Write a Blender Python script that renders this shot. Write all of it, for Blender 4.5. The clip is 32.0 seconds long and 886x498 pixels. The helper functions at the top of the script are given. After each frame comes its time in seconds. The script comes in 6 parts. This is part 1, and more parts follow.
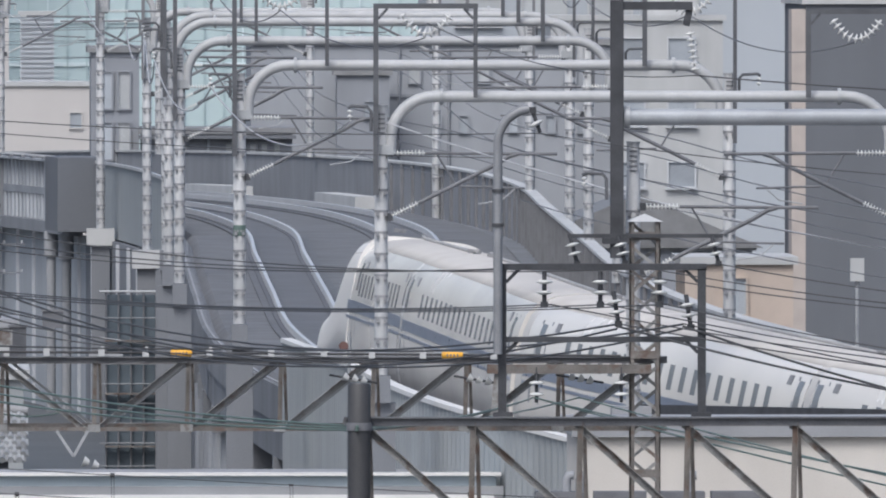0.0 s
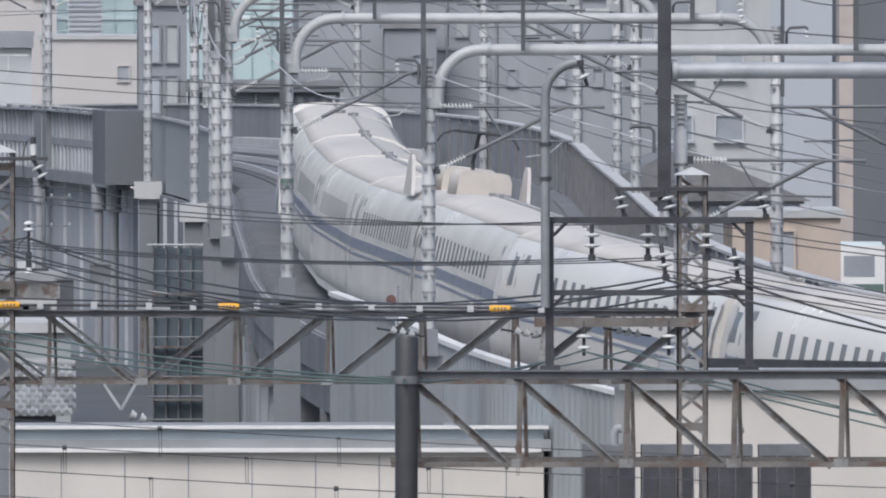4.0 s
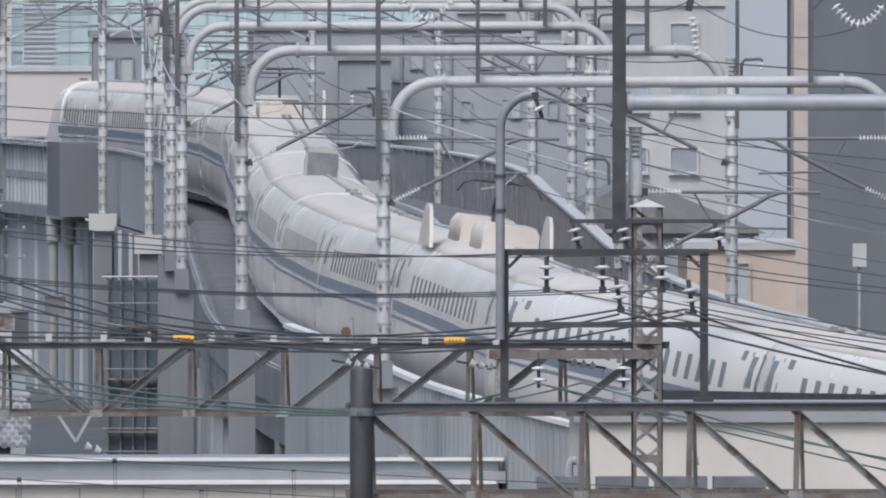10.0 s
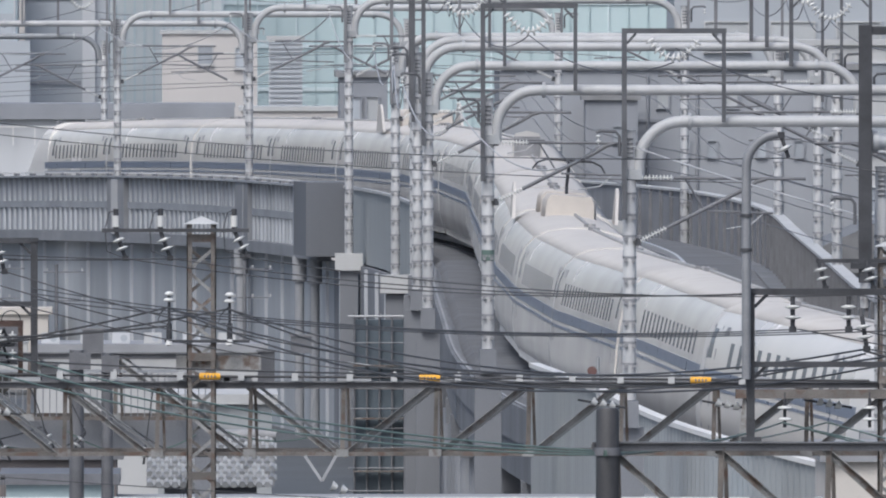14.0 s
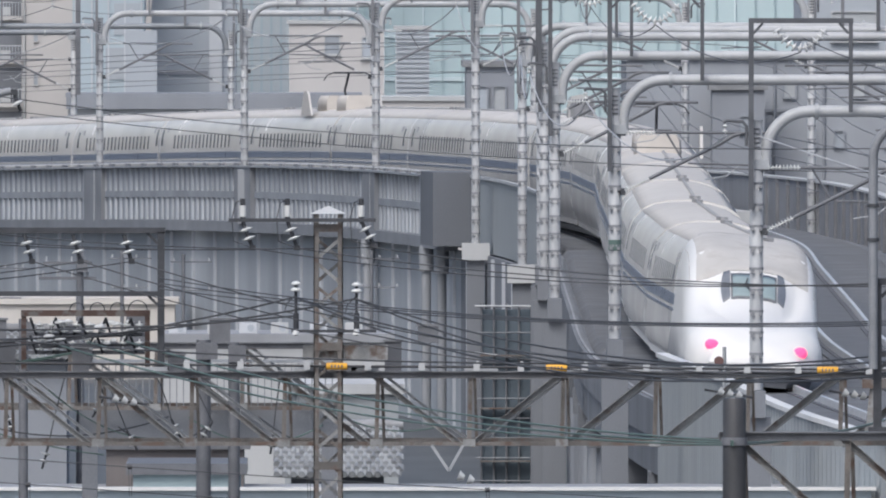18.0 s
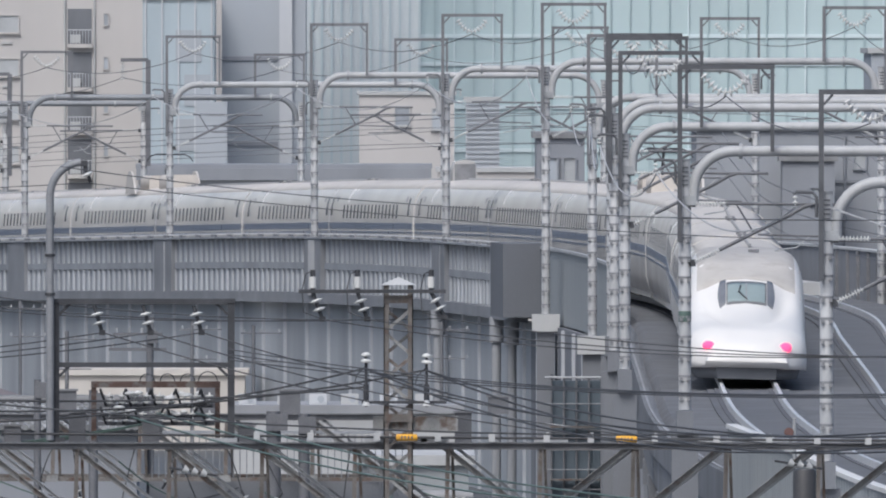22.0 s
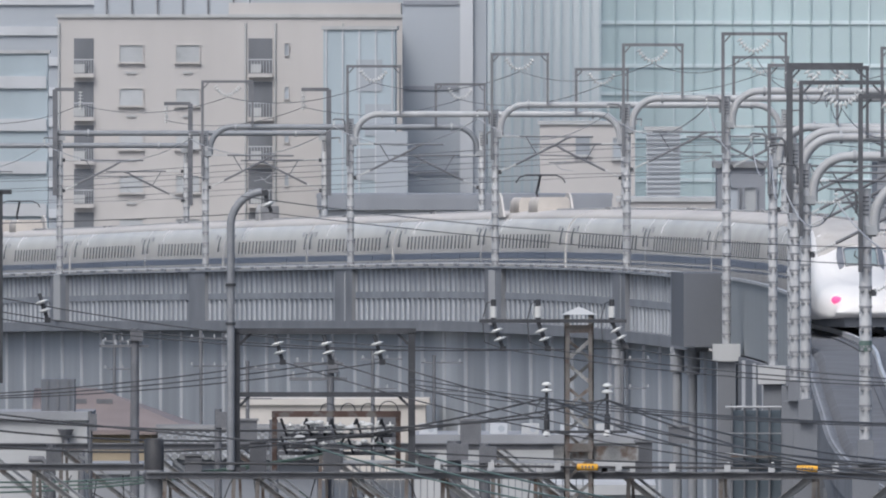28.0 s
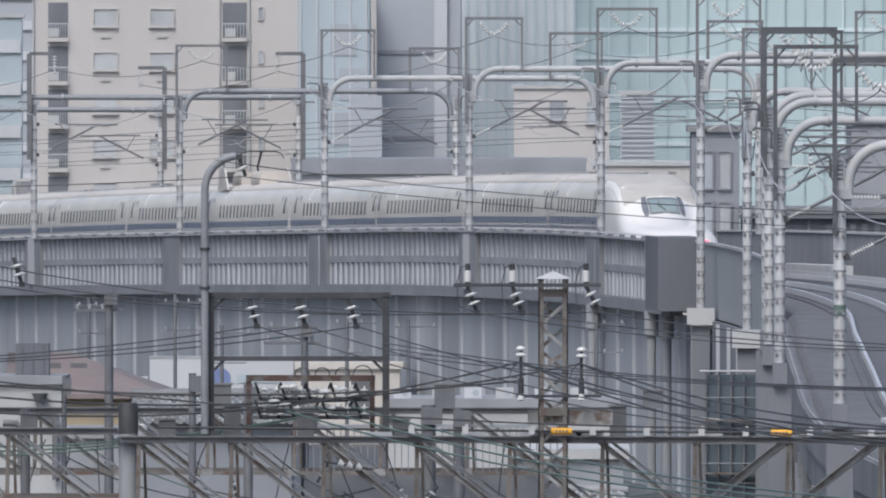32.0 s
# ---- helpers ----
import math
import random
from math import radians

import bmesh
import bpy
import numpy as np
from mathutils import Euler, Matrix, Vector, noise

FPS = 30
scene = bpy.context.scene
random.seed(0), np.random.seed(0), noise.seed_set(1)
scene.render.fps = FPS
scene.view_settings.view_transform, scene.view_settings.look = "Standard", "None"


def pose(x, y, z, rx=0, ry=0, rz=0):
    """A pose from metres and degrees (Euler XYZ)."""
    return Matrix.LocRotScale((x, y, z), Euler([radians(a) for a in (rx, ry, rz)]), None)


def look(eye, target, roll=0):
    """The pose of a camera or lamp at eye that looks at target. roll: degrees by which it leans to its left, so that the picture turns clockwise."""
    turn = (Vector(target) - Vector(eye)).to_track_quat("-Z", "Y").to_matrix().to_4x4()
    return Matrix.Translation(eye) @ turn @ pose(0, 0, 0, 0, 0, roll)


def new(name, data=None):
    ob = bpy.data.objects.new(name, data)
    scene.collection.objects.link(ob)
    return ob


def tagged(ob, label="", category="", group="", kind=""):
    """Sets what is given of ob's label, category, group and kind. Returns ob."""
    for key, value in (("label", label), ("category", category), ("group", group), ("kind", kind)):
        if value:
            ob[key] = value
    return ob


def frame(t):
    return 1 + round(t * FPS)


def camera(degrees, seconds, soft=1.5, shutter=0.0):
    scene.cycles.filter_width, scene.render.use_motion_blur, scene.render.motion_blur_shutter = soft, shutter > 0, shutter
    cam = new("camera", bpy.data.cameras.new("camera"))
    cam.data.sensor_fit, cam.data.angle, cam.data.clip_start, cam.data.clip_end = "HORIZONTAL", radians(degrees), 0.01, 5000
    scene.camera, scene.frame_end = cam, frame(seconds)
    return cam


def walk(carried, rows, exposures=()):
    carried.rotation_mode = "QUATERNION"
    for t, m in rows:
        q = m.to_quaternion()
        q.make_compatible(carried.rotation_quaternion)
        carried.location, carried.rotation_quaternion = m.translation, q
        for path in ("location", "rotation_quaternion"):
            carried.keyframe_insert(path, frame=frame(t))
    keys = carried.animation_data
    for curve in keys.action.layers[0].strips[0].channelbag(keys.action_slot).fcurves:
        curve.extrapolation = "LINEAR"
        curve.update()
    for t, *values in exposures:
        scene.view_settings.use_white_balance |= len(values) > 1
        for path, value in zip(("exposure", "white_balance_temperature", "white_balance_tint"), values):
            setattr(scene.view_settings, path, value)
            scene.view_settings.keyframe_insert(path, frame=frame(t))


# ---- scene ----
cam = camera(2.566, 32.0, soft=2.0)
EYE = (0.0, 0.0, 16.0)


def aim(bearing, tilt):
    """Camera pose at the fixed standpoint, in degrees: bearing clockwise from +y, tilt upward."""
    return Matrix.Translation(EYE) @ pose(0, 0, 0, 90 + tilt, 0, -bearing)


PATH = [
    (0, 1.3866, -0.8414), (0.5, 1.3988, -0.8414), (1, 1.3849, -0.8300), (1.5, 1.3686, -0.8071), (2, 1.3473, -0.8054),
    (2.5, 1.3162, -0.8635), (3, 1.2720, -0.9593), (3.5, 1.2409, -0.9773), (5.5, 1.3227, -0.9437), (6, 1.3456, -0.9184),
    (6.5, 1.3604, -0.8922), (7, 1.3571, -0.7825), (7.5, 1.3194, -0.7326), (8, 1.2818, -0.7530), (8.5, 1.2474, -0.8054),
    (9, 1.4029, -0.7727), (9.5, 1.4946, -0.8562), (10, 1.3800, -0.8840), (10.5, 1.3186, -0.8758), (11, 1.1827, -0.8562),
    (11.5, 1.0780, -0.8332), (12, 1.0019, -0.8103), (12.5, 0.9266, -0.8038), (13, 0.8316, -0.7980), (13.5, 0.7383, -0.7874),
    (14, 0.6671, -0.7694), (14.5, 0.6073, -0.7596), (16.5, 0.4142, -0.7187), (17, 0.3749, -0.7481), (17.5, 0.3356, -0.7841),
    (18, 0.2996, -0.7989), (18.5, 0.2627, -0.6810), (19, 0.2325, -0.6106), (19.5, 0.2046, -0.6237), (20, 0.1850, -0.6450),
    (20.5, 0.1784, -0.6155), (21, 0.1670, -0.5615), (21.5, 0.1391, -0.5762), (22, 0.0966, -0.5926), (22.5, 0.0499, -0.5861),
    (23, -0.0000, -0.5582), (23.5, -0.0458, -0.5271), (24, -0.0720, -0.5091), (24.5, -0.0769, -0.5001), (25, -0.0827, -0.5001),
    (25.5, -0.0949, -0.5026), (26, -0.1203, -0.5042), (26.5, -0.4633, -0.5124), (28.5, -0.3765, -0.5058), (29, -0.3061, -0.5075),
    (29.5, -0.2726, -0.5026), (30, -0.3634, -0.5762), (30.5, -0.2046, -0.6155), (31, -0.2447, -0.6106), (31.5, -0.2865, -0.6155),
    (32, -0.3520, -0.6106),
]
walk(cam, [(t, aim(b, e)) for t, b, e in PATH], exposures=[(0, 0.24, 6000, 8), (18, 0.24, 6000, 8), (22, 0.15, 6000, 8), (28, 0.14, 6000, 8), (32, 0.18, 6000, 8)])

# ---- light: overcast, rainy day ----
world = bpy.data.worlds.new("overcast")
scene.world = world
world.use_nodes = True
wn, wl = world.node_tree.nodes, world.node_tree.links
wn.clear()
sky = wn.new("ShaderNodeTexSky")
sky.sky_type = "NISHITA"
sky.sun_disc = False
sky.sun_elevation, sky.sun_rotation = radians(52), radians(200)
sky.air_density, sky.dust_density, sky.ozone_density = 1.0, 6.0, 1.5
wb = wn.new("ShaderNodeBackground")
wb.inputs["Strength"].default_value = 0.13
wo = wn.new("ShaderNodeOutputWorld")
wl.new(sky.outputs[0], wb.inputs["Color"])
wl.new(wb.outputs[0], wo.inputs["Surface"])
sun = new("sun", bpy.data.lights.new("sun", "SUN"))
sun.data.energy, sun.data.angle, sun.data.color = 1.2, radians(25), (1.0, 0.97, 0.93)
sun.matrix_world = look((-60, -130, 190), (0, 0, 0))


# ---- materials ----
def mat(name, color, rough=0.7, metal=0.0, scale=3.0, vary=0.12, bump=0.0, grain=40.0, dirt=None, glow=0.0, per_piece=0.0, streak=0.0, spec=0.4):
    """A painted or weathered surface: broad stains, fine grain, optional rust or dirt patches, optional vertical streaks."""
    m = bpy.data.materials.new(name)
    m.use_nodes = True
    n, l = m.node_tree.nodes, m.node_tree.links
    b = n["Principled BSDF"]
    b.inputs["Roughness"].default_value, b.inputs["Metallic"].default_value = rough, metal
    b.inputs["Specular IOR Level"].default_value = spec
    co = n.new("ShaderNodeTexCoord")
    big = n.new("ShaderNodeTexNoise")
    big.inputs["Scale"].default_value, big.inputs["Detail"].default_value = scale, 4.0
    fine = n.new("ShaderNodeTexNoise")
    fine.inputs["Scale"].default_value, fine.inputs["Detail"].default_value = grain, 3.0
    mapping = n.new("ShaderNodeMapping")
    mapping.inputs["Scale"].default_value = (1, 1, 1.0 - streak)
    l.new(co.outputs["Object"], mapping.inputs["Vector"])
    l.new(mapping.outputs[0], big.inputs["Vector"])
    l.new(co.outputs["Object"], fine.inputs["Vector"])
    ramp = n.new("ShaderNodeMapRange")
    ramp.inputs["From Min"].default_value, ramp.inputs["From Max"].default_value = 0.3, 0.7
    ramp.inputs["To Min"].default_value, ramp.inputs["To Max"].default_value = 1 - vary, 1 + vary
    l.new(big.outputs["Fac"], ramp.inputs["Value"])
    ramp2 = n.new("ShaderNodeMapRange")
    ramp2.inputs["From Min"].default_value, ramp2.inputs["From Max"].default_value = 0.3, 0.7
    ramp2.inputs["To Min"].default_value, ramp2.inputs["To Max"].default_value = 1 - vary * 0.5, 1 + vary * 0.5
    l.new(fine.outputs["Fac"], ramp2.inputs["Value"])
    mul = n.new("ShaderNodeMath")
    mul.operation = "MULTIPLY"
    l.new(ramp.outputs[0], mul.inputs[0])
    l.new(ramp2.outputs[0], mul.inputs[1])
    value = mul.outputs[0]
    if per_piece:
        info = n.new("ShaderNodeObjectInfo")
        r3 = n.new("ShaderNodeMapRange")
        r3.inputs["To Min"].default_value, r3.inputs["To Max"].default_value = 1 - per_piece, 1 + per_piece
        l.new(info.outputs["Random"], r3.inputs["Value"])
        m3 = n.new("ShaderNodeMath")
        m3.operation = "MULTIPLY"
        l.new(value, m3.inputs[0])
        l.new(r3.outputs[0], m3.inputs[1])
        value = m3.outputs[0]
    hue = n.new("ShaderNodeHueSaturation")
    hue.inputs["Color"].default_value = (*color, 1)
    l.new(value, hue.inputs["Value"])
    out = hue.outputs[0]
    if dirt:
        spots = n.new("ShaderNodeTexNoise")
        spots.inputs["Scale"].default_value, spots.inputs["Detail"].default_value = scale * 2.3, 6.0
        l.new(mapping.outputs[0], spots.inputs["Vector"])
        edge = n.new("ShaderNodeMapRange")
        edge.inputs["From Min"].default_value, edge.inputs["From Max"].default_value = 0.52, 0.66
        l.new(spots.outputs["Fac"], edge.inputs["Value"])
        mix = n.new("ShaderNodeMix")
        mix.data_type = "RGBA"
        l.new(edge.outputs[0], mix.inputs[0])
        l.new(out, mix.inputs[6])
        mix.inputs[7].default_value = (*dirt, 1)
        out = mix.outputs[2]
    l.new(out, b.inputs["Base Color"])
    rr = n.new("ShaderNodeMapRange")
    rr.inputs["To Min"].default_value, rr.inputs["To Max"].default_value = max(0.03, rough - 0.1), min(1, rough + 0.1)
    l.new(big.outputs["Fac"], rr.inputs["Value"])
    l.new(rr.outputs[0], b.inputs["Roughness"])
    if bump:
        bp = n.new("ShaderNodeBump")
        bp.inputs["Strength"].default_value, bp.inputs["Distance"].default_value = bump, 0.02
        l.new(fine.outputs["Fac"], bp.inputs["Height"])
        l.new(bp.outputs[0], b.inputs["Normal"])
    if glow:
        b.inputs["Emission Color"].default_value, b.inputs["Emission Strength"].default_value = (*color, 1), glow
    return m


M = dict(
    ground=mat("street asphalt", (0.09, 0.095, 0.10), 0.6, scale=0.2, vary=0.25, bump=0.2),
    ballast=mat("grey track slab and ballast", (0.135, 0.14, 0.152), 0.9, scale=0.6, vary=0.2, bump=0.5, grain=14),
    concrete=mat("weathered concrete", (0.27, 0.28, 0.30), 0.85, scale=0.5, vary=0.15, bump=0.2, streak=0.8),
    concrete_dark=mat("stained dark concrete, also recess shade", (0.165, 0.175, 0.195), 0.85, scale=0.5, vary=0.2, bump=0.2, streak=0.8),
    concrete_pale=mat("pale concrete", (0.43, 0.44, 0.45), 0.8, scale=0.8, vary=0.1, bump=0.1, streak=0.7),
    slab=mat("dark damp track slab", (0.12, 0.125, 0.138), 0.8, scale=0.8, vary=0.15, bump=0.2),
    under_wall=mat("dim blue-grey wall", (0.315, 0.335, 0.36), 0.9, scale=0.3, vary=0.15, streak=0.8),
    # shade under the deck is put into this wall's dark base
    shade_wall=mat("dark infill with deck shade in its colour", (0.085, 0.09, 0.10), 0.9, scale=0.6, vary=0.25, streak=0.6),
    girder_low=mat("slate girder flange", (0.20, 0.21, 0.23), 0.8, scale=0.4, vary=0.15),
    rib_foot=mat("rib ends paled as sunlit", (0.45, 0.46, 0.48), 0.6, scale=1, vary=0.1),
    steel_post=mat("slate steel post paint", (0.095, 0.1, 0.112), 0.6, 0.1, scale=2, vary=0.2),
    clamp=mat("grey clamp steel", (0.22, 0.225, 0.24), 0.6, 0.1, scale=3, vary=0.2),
    # distance haze is mixed into this steel's colour
    steel_far=mat("haze-paled slate steel", (0.165, 0.17, 0.185), 0.65, 0.05, scale=2, vary=0.15),
    joint=mat("shadow gap strip", (0.1, 0.105, 0.12), 0.8, scale=1, vary=0.1),
    teal_wall=mat("pale teal sheet wall", (0.32, 0.40, 0.42), 0.7, scale=0.8, vary=0.1, streak=0.7),
    # wire tone lifted to imitate haze over the line
    wire_far=mat("haze-paled grey wire", (0.13, 0.135, 0.15), 0.6, 0.1, scale=1, vary=0.1),
    steel_pole=mat("mid grey pole paint", (0.23, 0.24, 0.26), 0.5, 0.1, scale=2, vary=0.15),
    pipe_grey=mat("blue-grey pipe paint", (0.33, 0.35, 0.38), 0.45, 0.1, scale=1.5, vary=0.12),
    pipe_dim=mat("dull slate pipe paint", (0.23, 0.245, 0.265), 0.5, 0.1, scale=1.5, vary=0.12),
    pale_teal=mat("pale teal panel", (0.60, 0.69, 0.72), 0.5, scale=0.3, vary=0.06, streak=0.8),
    pale_panel=mat("pale misty glazed panel", (0.68, 0.73, 0.75), 0.5, scale=0.15, vary=0.1, streak=0.9),
    rail=mat("polished rail steel", (0.74, 0.74, 0.75), 0.35, 0.5, scale=2, vary=0.1),
    girder=mat("blue-grey girder paint", (0.265, 0.28, 0.305), 0.75, scale=0.4, vary=0.15, streak=0.7),
    girder_rib=mat("pale girder stiffener paint", (0.40, 0.42, 0.45), 0.65, scale=0.6, vary=0.15, per_piece=0.12),
    barrier=mat("slate sound barrier", (0.235, 0.245, 0.265), 0.8, scale=0.6, vary=0.15, streak=0.6, spec=0.2),
    corrugated=mat("grey corrugated sheet", (0.30, 0.32, 0.335), 0.55, 0.1, scale=0.8, vary=0.1, streak=0.8),
    galv=mat("pale galvanised pipe", (0.40, 0.41, 0.425), 0.55, 0.05, scale=1.5, vary=0.12, streak=0.5),
    galv_mid=mat("grey galvanised steel", (0.36, 0.375, 0.395), 0.5, 0.2, scale=2, vary=0.15),
    steel_dark=mat("dark grey steel paint", (0.066, 0.069, 0.077), 0.75, 0.0, scale=2, vary=0.25, spec=0.15),
    steel_mid=mat("mid grey steel paint", (0.145, 0.15, 0.165), 0.55, 0.1, scale=2, vary=0.2),
    steel_rust=mat("weathered grey lattice steel with rust", (0.155, 0.145, 0.138), 0.75, 0.05, scale=1.8, vary=0.3, bump=0.3, dirt=(0.125, 0.09, 0.075)),
    rust_frame=mat("red-brown rusted frame paint", (0.09, 0.06, 0.052), 0.8, 0.0, scale=2.5, vary=0.25, bump=0.3, dirt=(0.15, 0.14, 0.135)),
    steel_worn=mat("worn silver-grey truss steel", (0.24, 0.243, 0.245), 0.7, 0.1, scale=1.5, vary=0.3, bump=0.2, dirt=(0.13, 0.10, 0.085)),
    black=mat("black rubber sleeve", (0.05, 0.051, 0.056), 0.5, scale=2, vary=0.2),
    porcelain=mat("white porcelain", (0.58, 0.59, 0.59), 0.25, scale=4, vary=0.06),
    wire=mat("dull copper wire", (0.07, 0.073, 0.08), 0.6, 0.2, scale=1, vary=0.2),
    wire_green=mat("green-grey insulated cable", (0.10, 0.15, 0.135), 0.5, scale=1, vary=0.15),
    wire_pale=mat("pale grey cable", (0.42, 0.43, 0.45), 0.5, scale=1, vary=0.15),
    yellow=mat("amber plastic sleeve", (0.72, 0.38, 0.04), 0.5, scale=9, vary=0.15),
    train_white=mat("rain-streaked white train paint", (0.655, 0.635, 0.61), 0.24, scale=0.25, vary=0.03, spec=0.5),
    train_nose=mat("clean white nose paint", (0.71, 0.70, 0.69), 0.35, scale=0.7, vary=0.03, spec=0.35),
    train_roof=mat("dusty roof paint", (0.52, 0.50, 0.48), 0.65, scale=0.35, vary=0.05, dirt=(0.48, 0.455, 0.435), spec=0.2),
    nose_dust=mat("dusty nose roof paint", (0.47, 0.455, 0.44), 0.65, scale=0.9, vary=0.08, dirt=(0.42, 0.40, 0.385), spec=0.2),
    hood_grey=mat("grey-white hood rubber", (0.46, 0.455, 0.45), 0.6, scale=0.8, vary=0.05),
    train_skirt=mat("grey-white skirt paint", (0.60, 0.59, 0.58), 0.5, scale=0.8, vary=0.08),
    train_blue=mat("blue train stripe", (0.18, 0.21, 0.275), 0.3, scale=2, vary=0.06),
    train_dark=mat("dark window glass", (0.19, 0.2, 0.22), 0.2, scale=2, vary=0.1),
    train_beige=mat("beige roof fairing", (0.53, 0.495, 0.46), 0.6, scale=1.2, vary=0.1),
    windscreen=mat("grey-green windscreen glass", (0.27, 0.33, 0.335), 0.08, scale=2, vary=0.05),
    lamp_red=mat("lit red tail lamp", (1.0, 0.06, 0.16), 0.3, glow=1.6, vary=0.02),
    train_seam=mat("grey gangway hood rubber", (0.34, 0.34, 0.345), 0.7, scale=2, vary=0.1),
    pilaster=mat("pale blue-grey pilaster", (0.4, 0.42, 0.455), 0.85, scale=0.6, vary=0.12, streak=0.8),
    tan_wall=mat("tan rendered wall", (0.47, 0.40, 0.35), 0.85, scale=0.8, vary=0.1),
    cream=mat("cream wall panel", (0.56, 0.535, 0.505), 0.8, scale=0.6, vary=0.08, streak=0.6),
    beige=mat("beige render", (0.49, 0.475, 0.47), 0.85, scale=0.25, vary=0.06, streak=0.7),
    blue_trim=mat("pale blue fascia", (0.42, 0.49, 0.54), 0.5, scale=1, vary=0.08),
    white_trim=mat("white trim", (0.66, 0.66, 0.66), 0.5, scale=2, vary=0.05),
    teal=mat("pale teal glass facade", (0.45, 0.555, 0.58), 0.6, scale=0.08, vary=0.10, streak=0.9),
    teal_bar=mat("teal mullion", (0.41, 0.515, 0.54), 0.5, scale=1, vary=0.05),
    tower_grey=mat("grey tower cladding", (0.37, 0.40, 0.44), 0.75, scale=0.1, vary=0.08, streak=0.8),
    blue_glass=mat("pale blue glass block", (0.38, 0.445, 0.49), 0.35, scale=0.15, vary=0.15, streak=0.6),
    slate_wall=mat("slate-blue house wall", (0.25, 0.265, 0.295), 0.8, scale=0.4, vary=0.1, streak=0.7),
    slate_pale=mat("pale slate-blue render", (0.30, 0.318, 0.35), 0.8, scale=0.4, vary=0.1, streak=0.7),
    slate_deep=mat("dark slate cladding", (0.135, 0.145, 0.165), 0.8, scale=0.3, vary=0.12, streak=0.8),
    brown_edge=mat("tan brick return", (0.43, 0.385, 0.36), 0.85, scale=0.8, vary=0.1),
    pale_block=mat("pale grey block wall", (0.50, 0.52, 0.55), 0.8, scale=0.3, vary=0.08, streak=0.6),
    pane=mat("grey window glass", (0.34, 0.37, 0.41), 0.3, scale=0.5, vary=0.15, per_piece=0.25),
    pane_pale=mat("curtained window glass", (0.42, 0.44, 0.46), 0.3, scale=0.5, vary=0.12, per_piece=0.15),
    brown_shed=mat("dark brown sheet wall", (0.165, 0.15, 0.148), 0.7, scale=0.8, vary=0.15, streak=0.6),
    pale_tile=mat("pale glazed grey roof tile", (0.27, 0.28, 0.29), 0.45, scale=2.5, vary=0.2, per_piece=0.3),
    roof_tile=mat("grey roof tile", (0.21, 0.215, 0.225), 0.6, scale=1.2, vary=0.2, per_piece=0.25),
    roof_maroon=mat("maroon sheet roof", (0.22, 0.185, 0.18), 0.6, scale=0.7, vary=0.15),
    ochre=mat("ochre wall", (0.43, 0.36, 0.26), 0.8, scale=0.7, vary=0.1),
    blue_scaffold=mat("blue-grey sheeting", (0.09, 0.115, 0.14), 0.6, scale=0.5, vary=0.2, streak=0.6),
    rubber=mat("tyre rubber", (0.03, 0.03, 0.03), 0.8),
    logo_blue=mat("blue lettering", (0.17, 0.22, 0.4), 0.5),
    sign_red=mat("dull red enamel", (0.15, 0.085, 0.08), 0.5),
)


# ---- mesh helpers ----
def box(bm, c, s, rot=None):
    m = Matrix.Translation(c) @ (rot.to_4x4() if rot else Matrix.Identity(4)) @ Matrix.Diagonal((*s, 1))
    v = [bm.verts.new(m @ Vector((x, y, z))) for x in (-0.5, 0.5) for y in (-0.5, 0.5) for z in (-0.5, 0.5)]
    for f in ((0, 1, 3, 2), (4, 6, 7, 5), (0, 4, 5, 1), (2, 3, 7, 6), (0, 2, 6, 4), (1, 5, 7, 3)):
        bm.faces.new([v[i] for i in f])


def aligned(p, q):
    d = Vector(q) - Vector(p)
    z = d.normalized()
    up = Vector((0, 0, 1)) if abs(z.z) < 0.95 else Vector((0, 1, 0))
    x = up.cross(z).normalized()
    y = z.cross(x)
    return Matrix((x, y, z)).transposed(), d.length


def beam(bm, p, q, w, h):
    """A bar from p to q, w wide across and h deep."""
    r, n = aligned(p, q)
    box(bm, (Vector(p) + Vector(q)) / 2, (w, h, n), r)


def angle_bar(bm, p, q, w, t=0.012):
    """An L-section bar."""
    r, n = aligned(p, q)
    c = (Vector(p) + Vector(q)) / 2
    box(bm, c, (w, t, n), r)
    box(bm, c + r @ Vector((w / 2 - t / 2, -w / 2, 0)), (t, w, n), r)


def tube(bm, pts, r, n=8, caps=True):
    pts = [Vector(p) for p in pts]
    rings, last = [], None
    for i, p in enumerate(pts):
        d = (pts[min(i + 1, len(pts) - 1)] - pts[max(i - 1, 0)]).normalized()
        if last is None:
            a = Vector((0, 0, 1)) if abs(d.z) < 0.9 else Vector((1, 0, 0))
        else:
            a = last
        x = (a - d * a.dot(d)).normalized()
        last = x
        y = d.cross(x)
        k = r[i] if isinstance(r, (list, tuple)) else r
        rings.append([bm.verts.new(p + (x * math.cos(2 * math.pi * j / n) + y * math.sin(2 * math.pi * j / n)) * k) for j in range(n)])
    for a, b in zip(rings, rings[1:]):
        for j in range(n):
            f = bm.faces.new((a[j], a[(j + 1) % n], b[(j + 1) % n], b[j]))
            f.smooth = n > 5
    if caps:
        for a in (rings[0][::-1], rings[-1]):
            bm.faces.new([bm.verts.new(v.co) for v in a])


def prism(bm, outline, y0, y1):
    """Extrudes an (x, z) outline from y0 to y1."""
    a = [bm.verts.new((x, y0, z)) for x, z in outline]
    b = [bm.verts.new((x, y1, z)) for x, z in outline]
    k = len(outline)
    bm.faces.new(a)
    bm.faces.new(b[::-1])
    for i in range(k):
        bm.faces.new((a[i], b[i], b[(i + 1) % k], a[(i + 1) % k]))


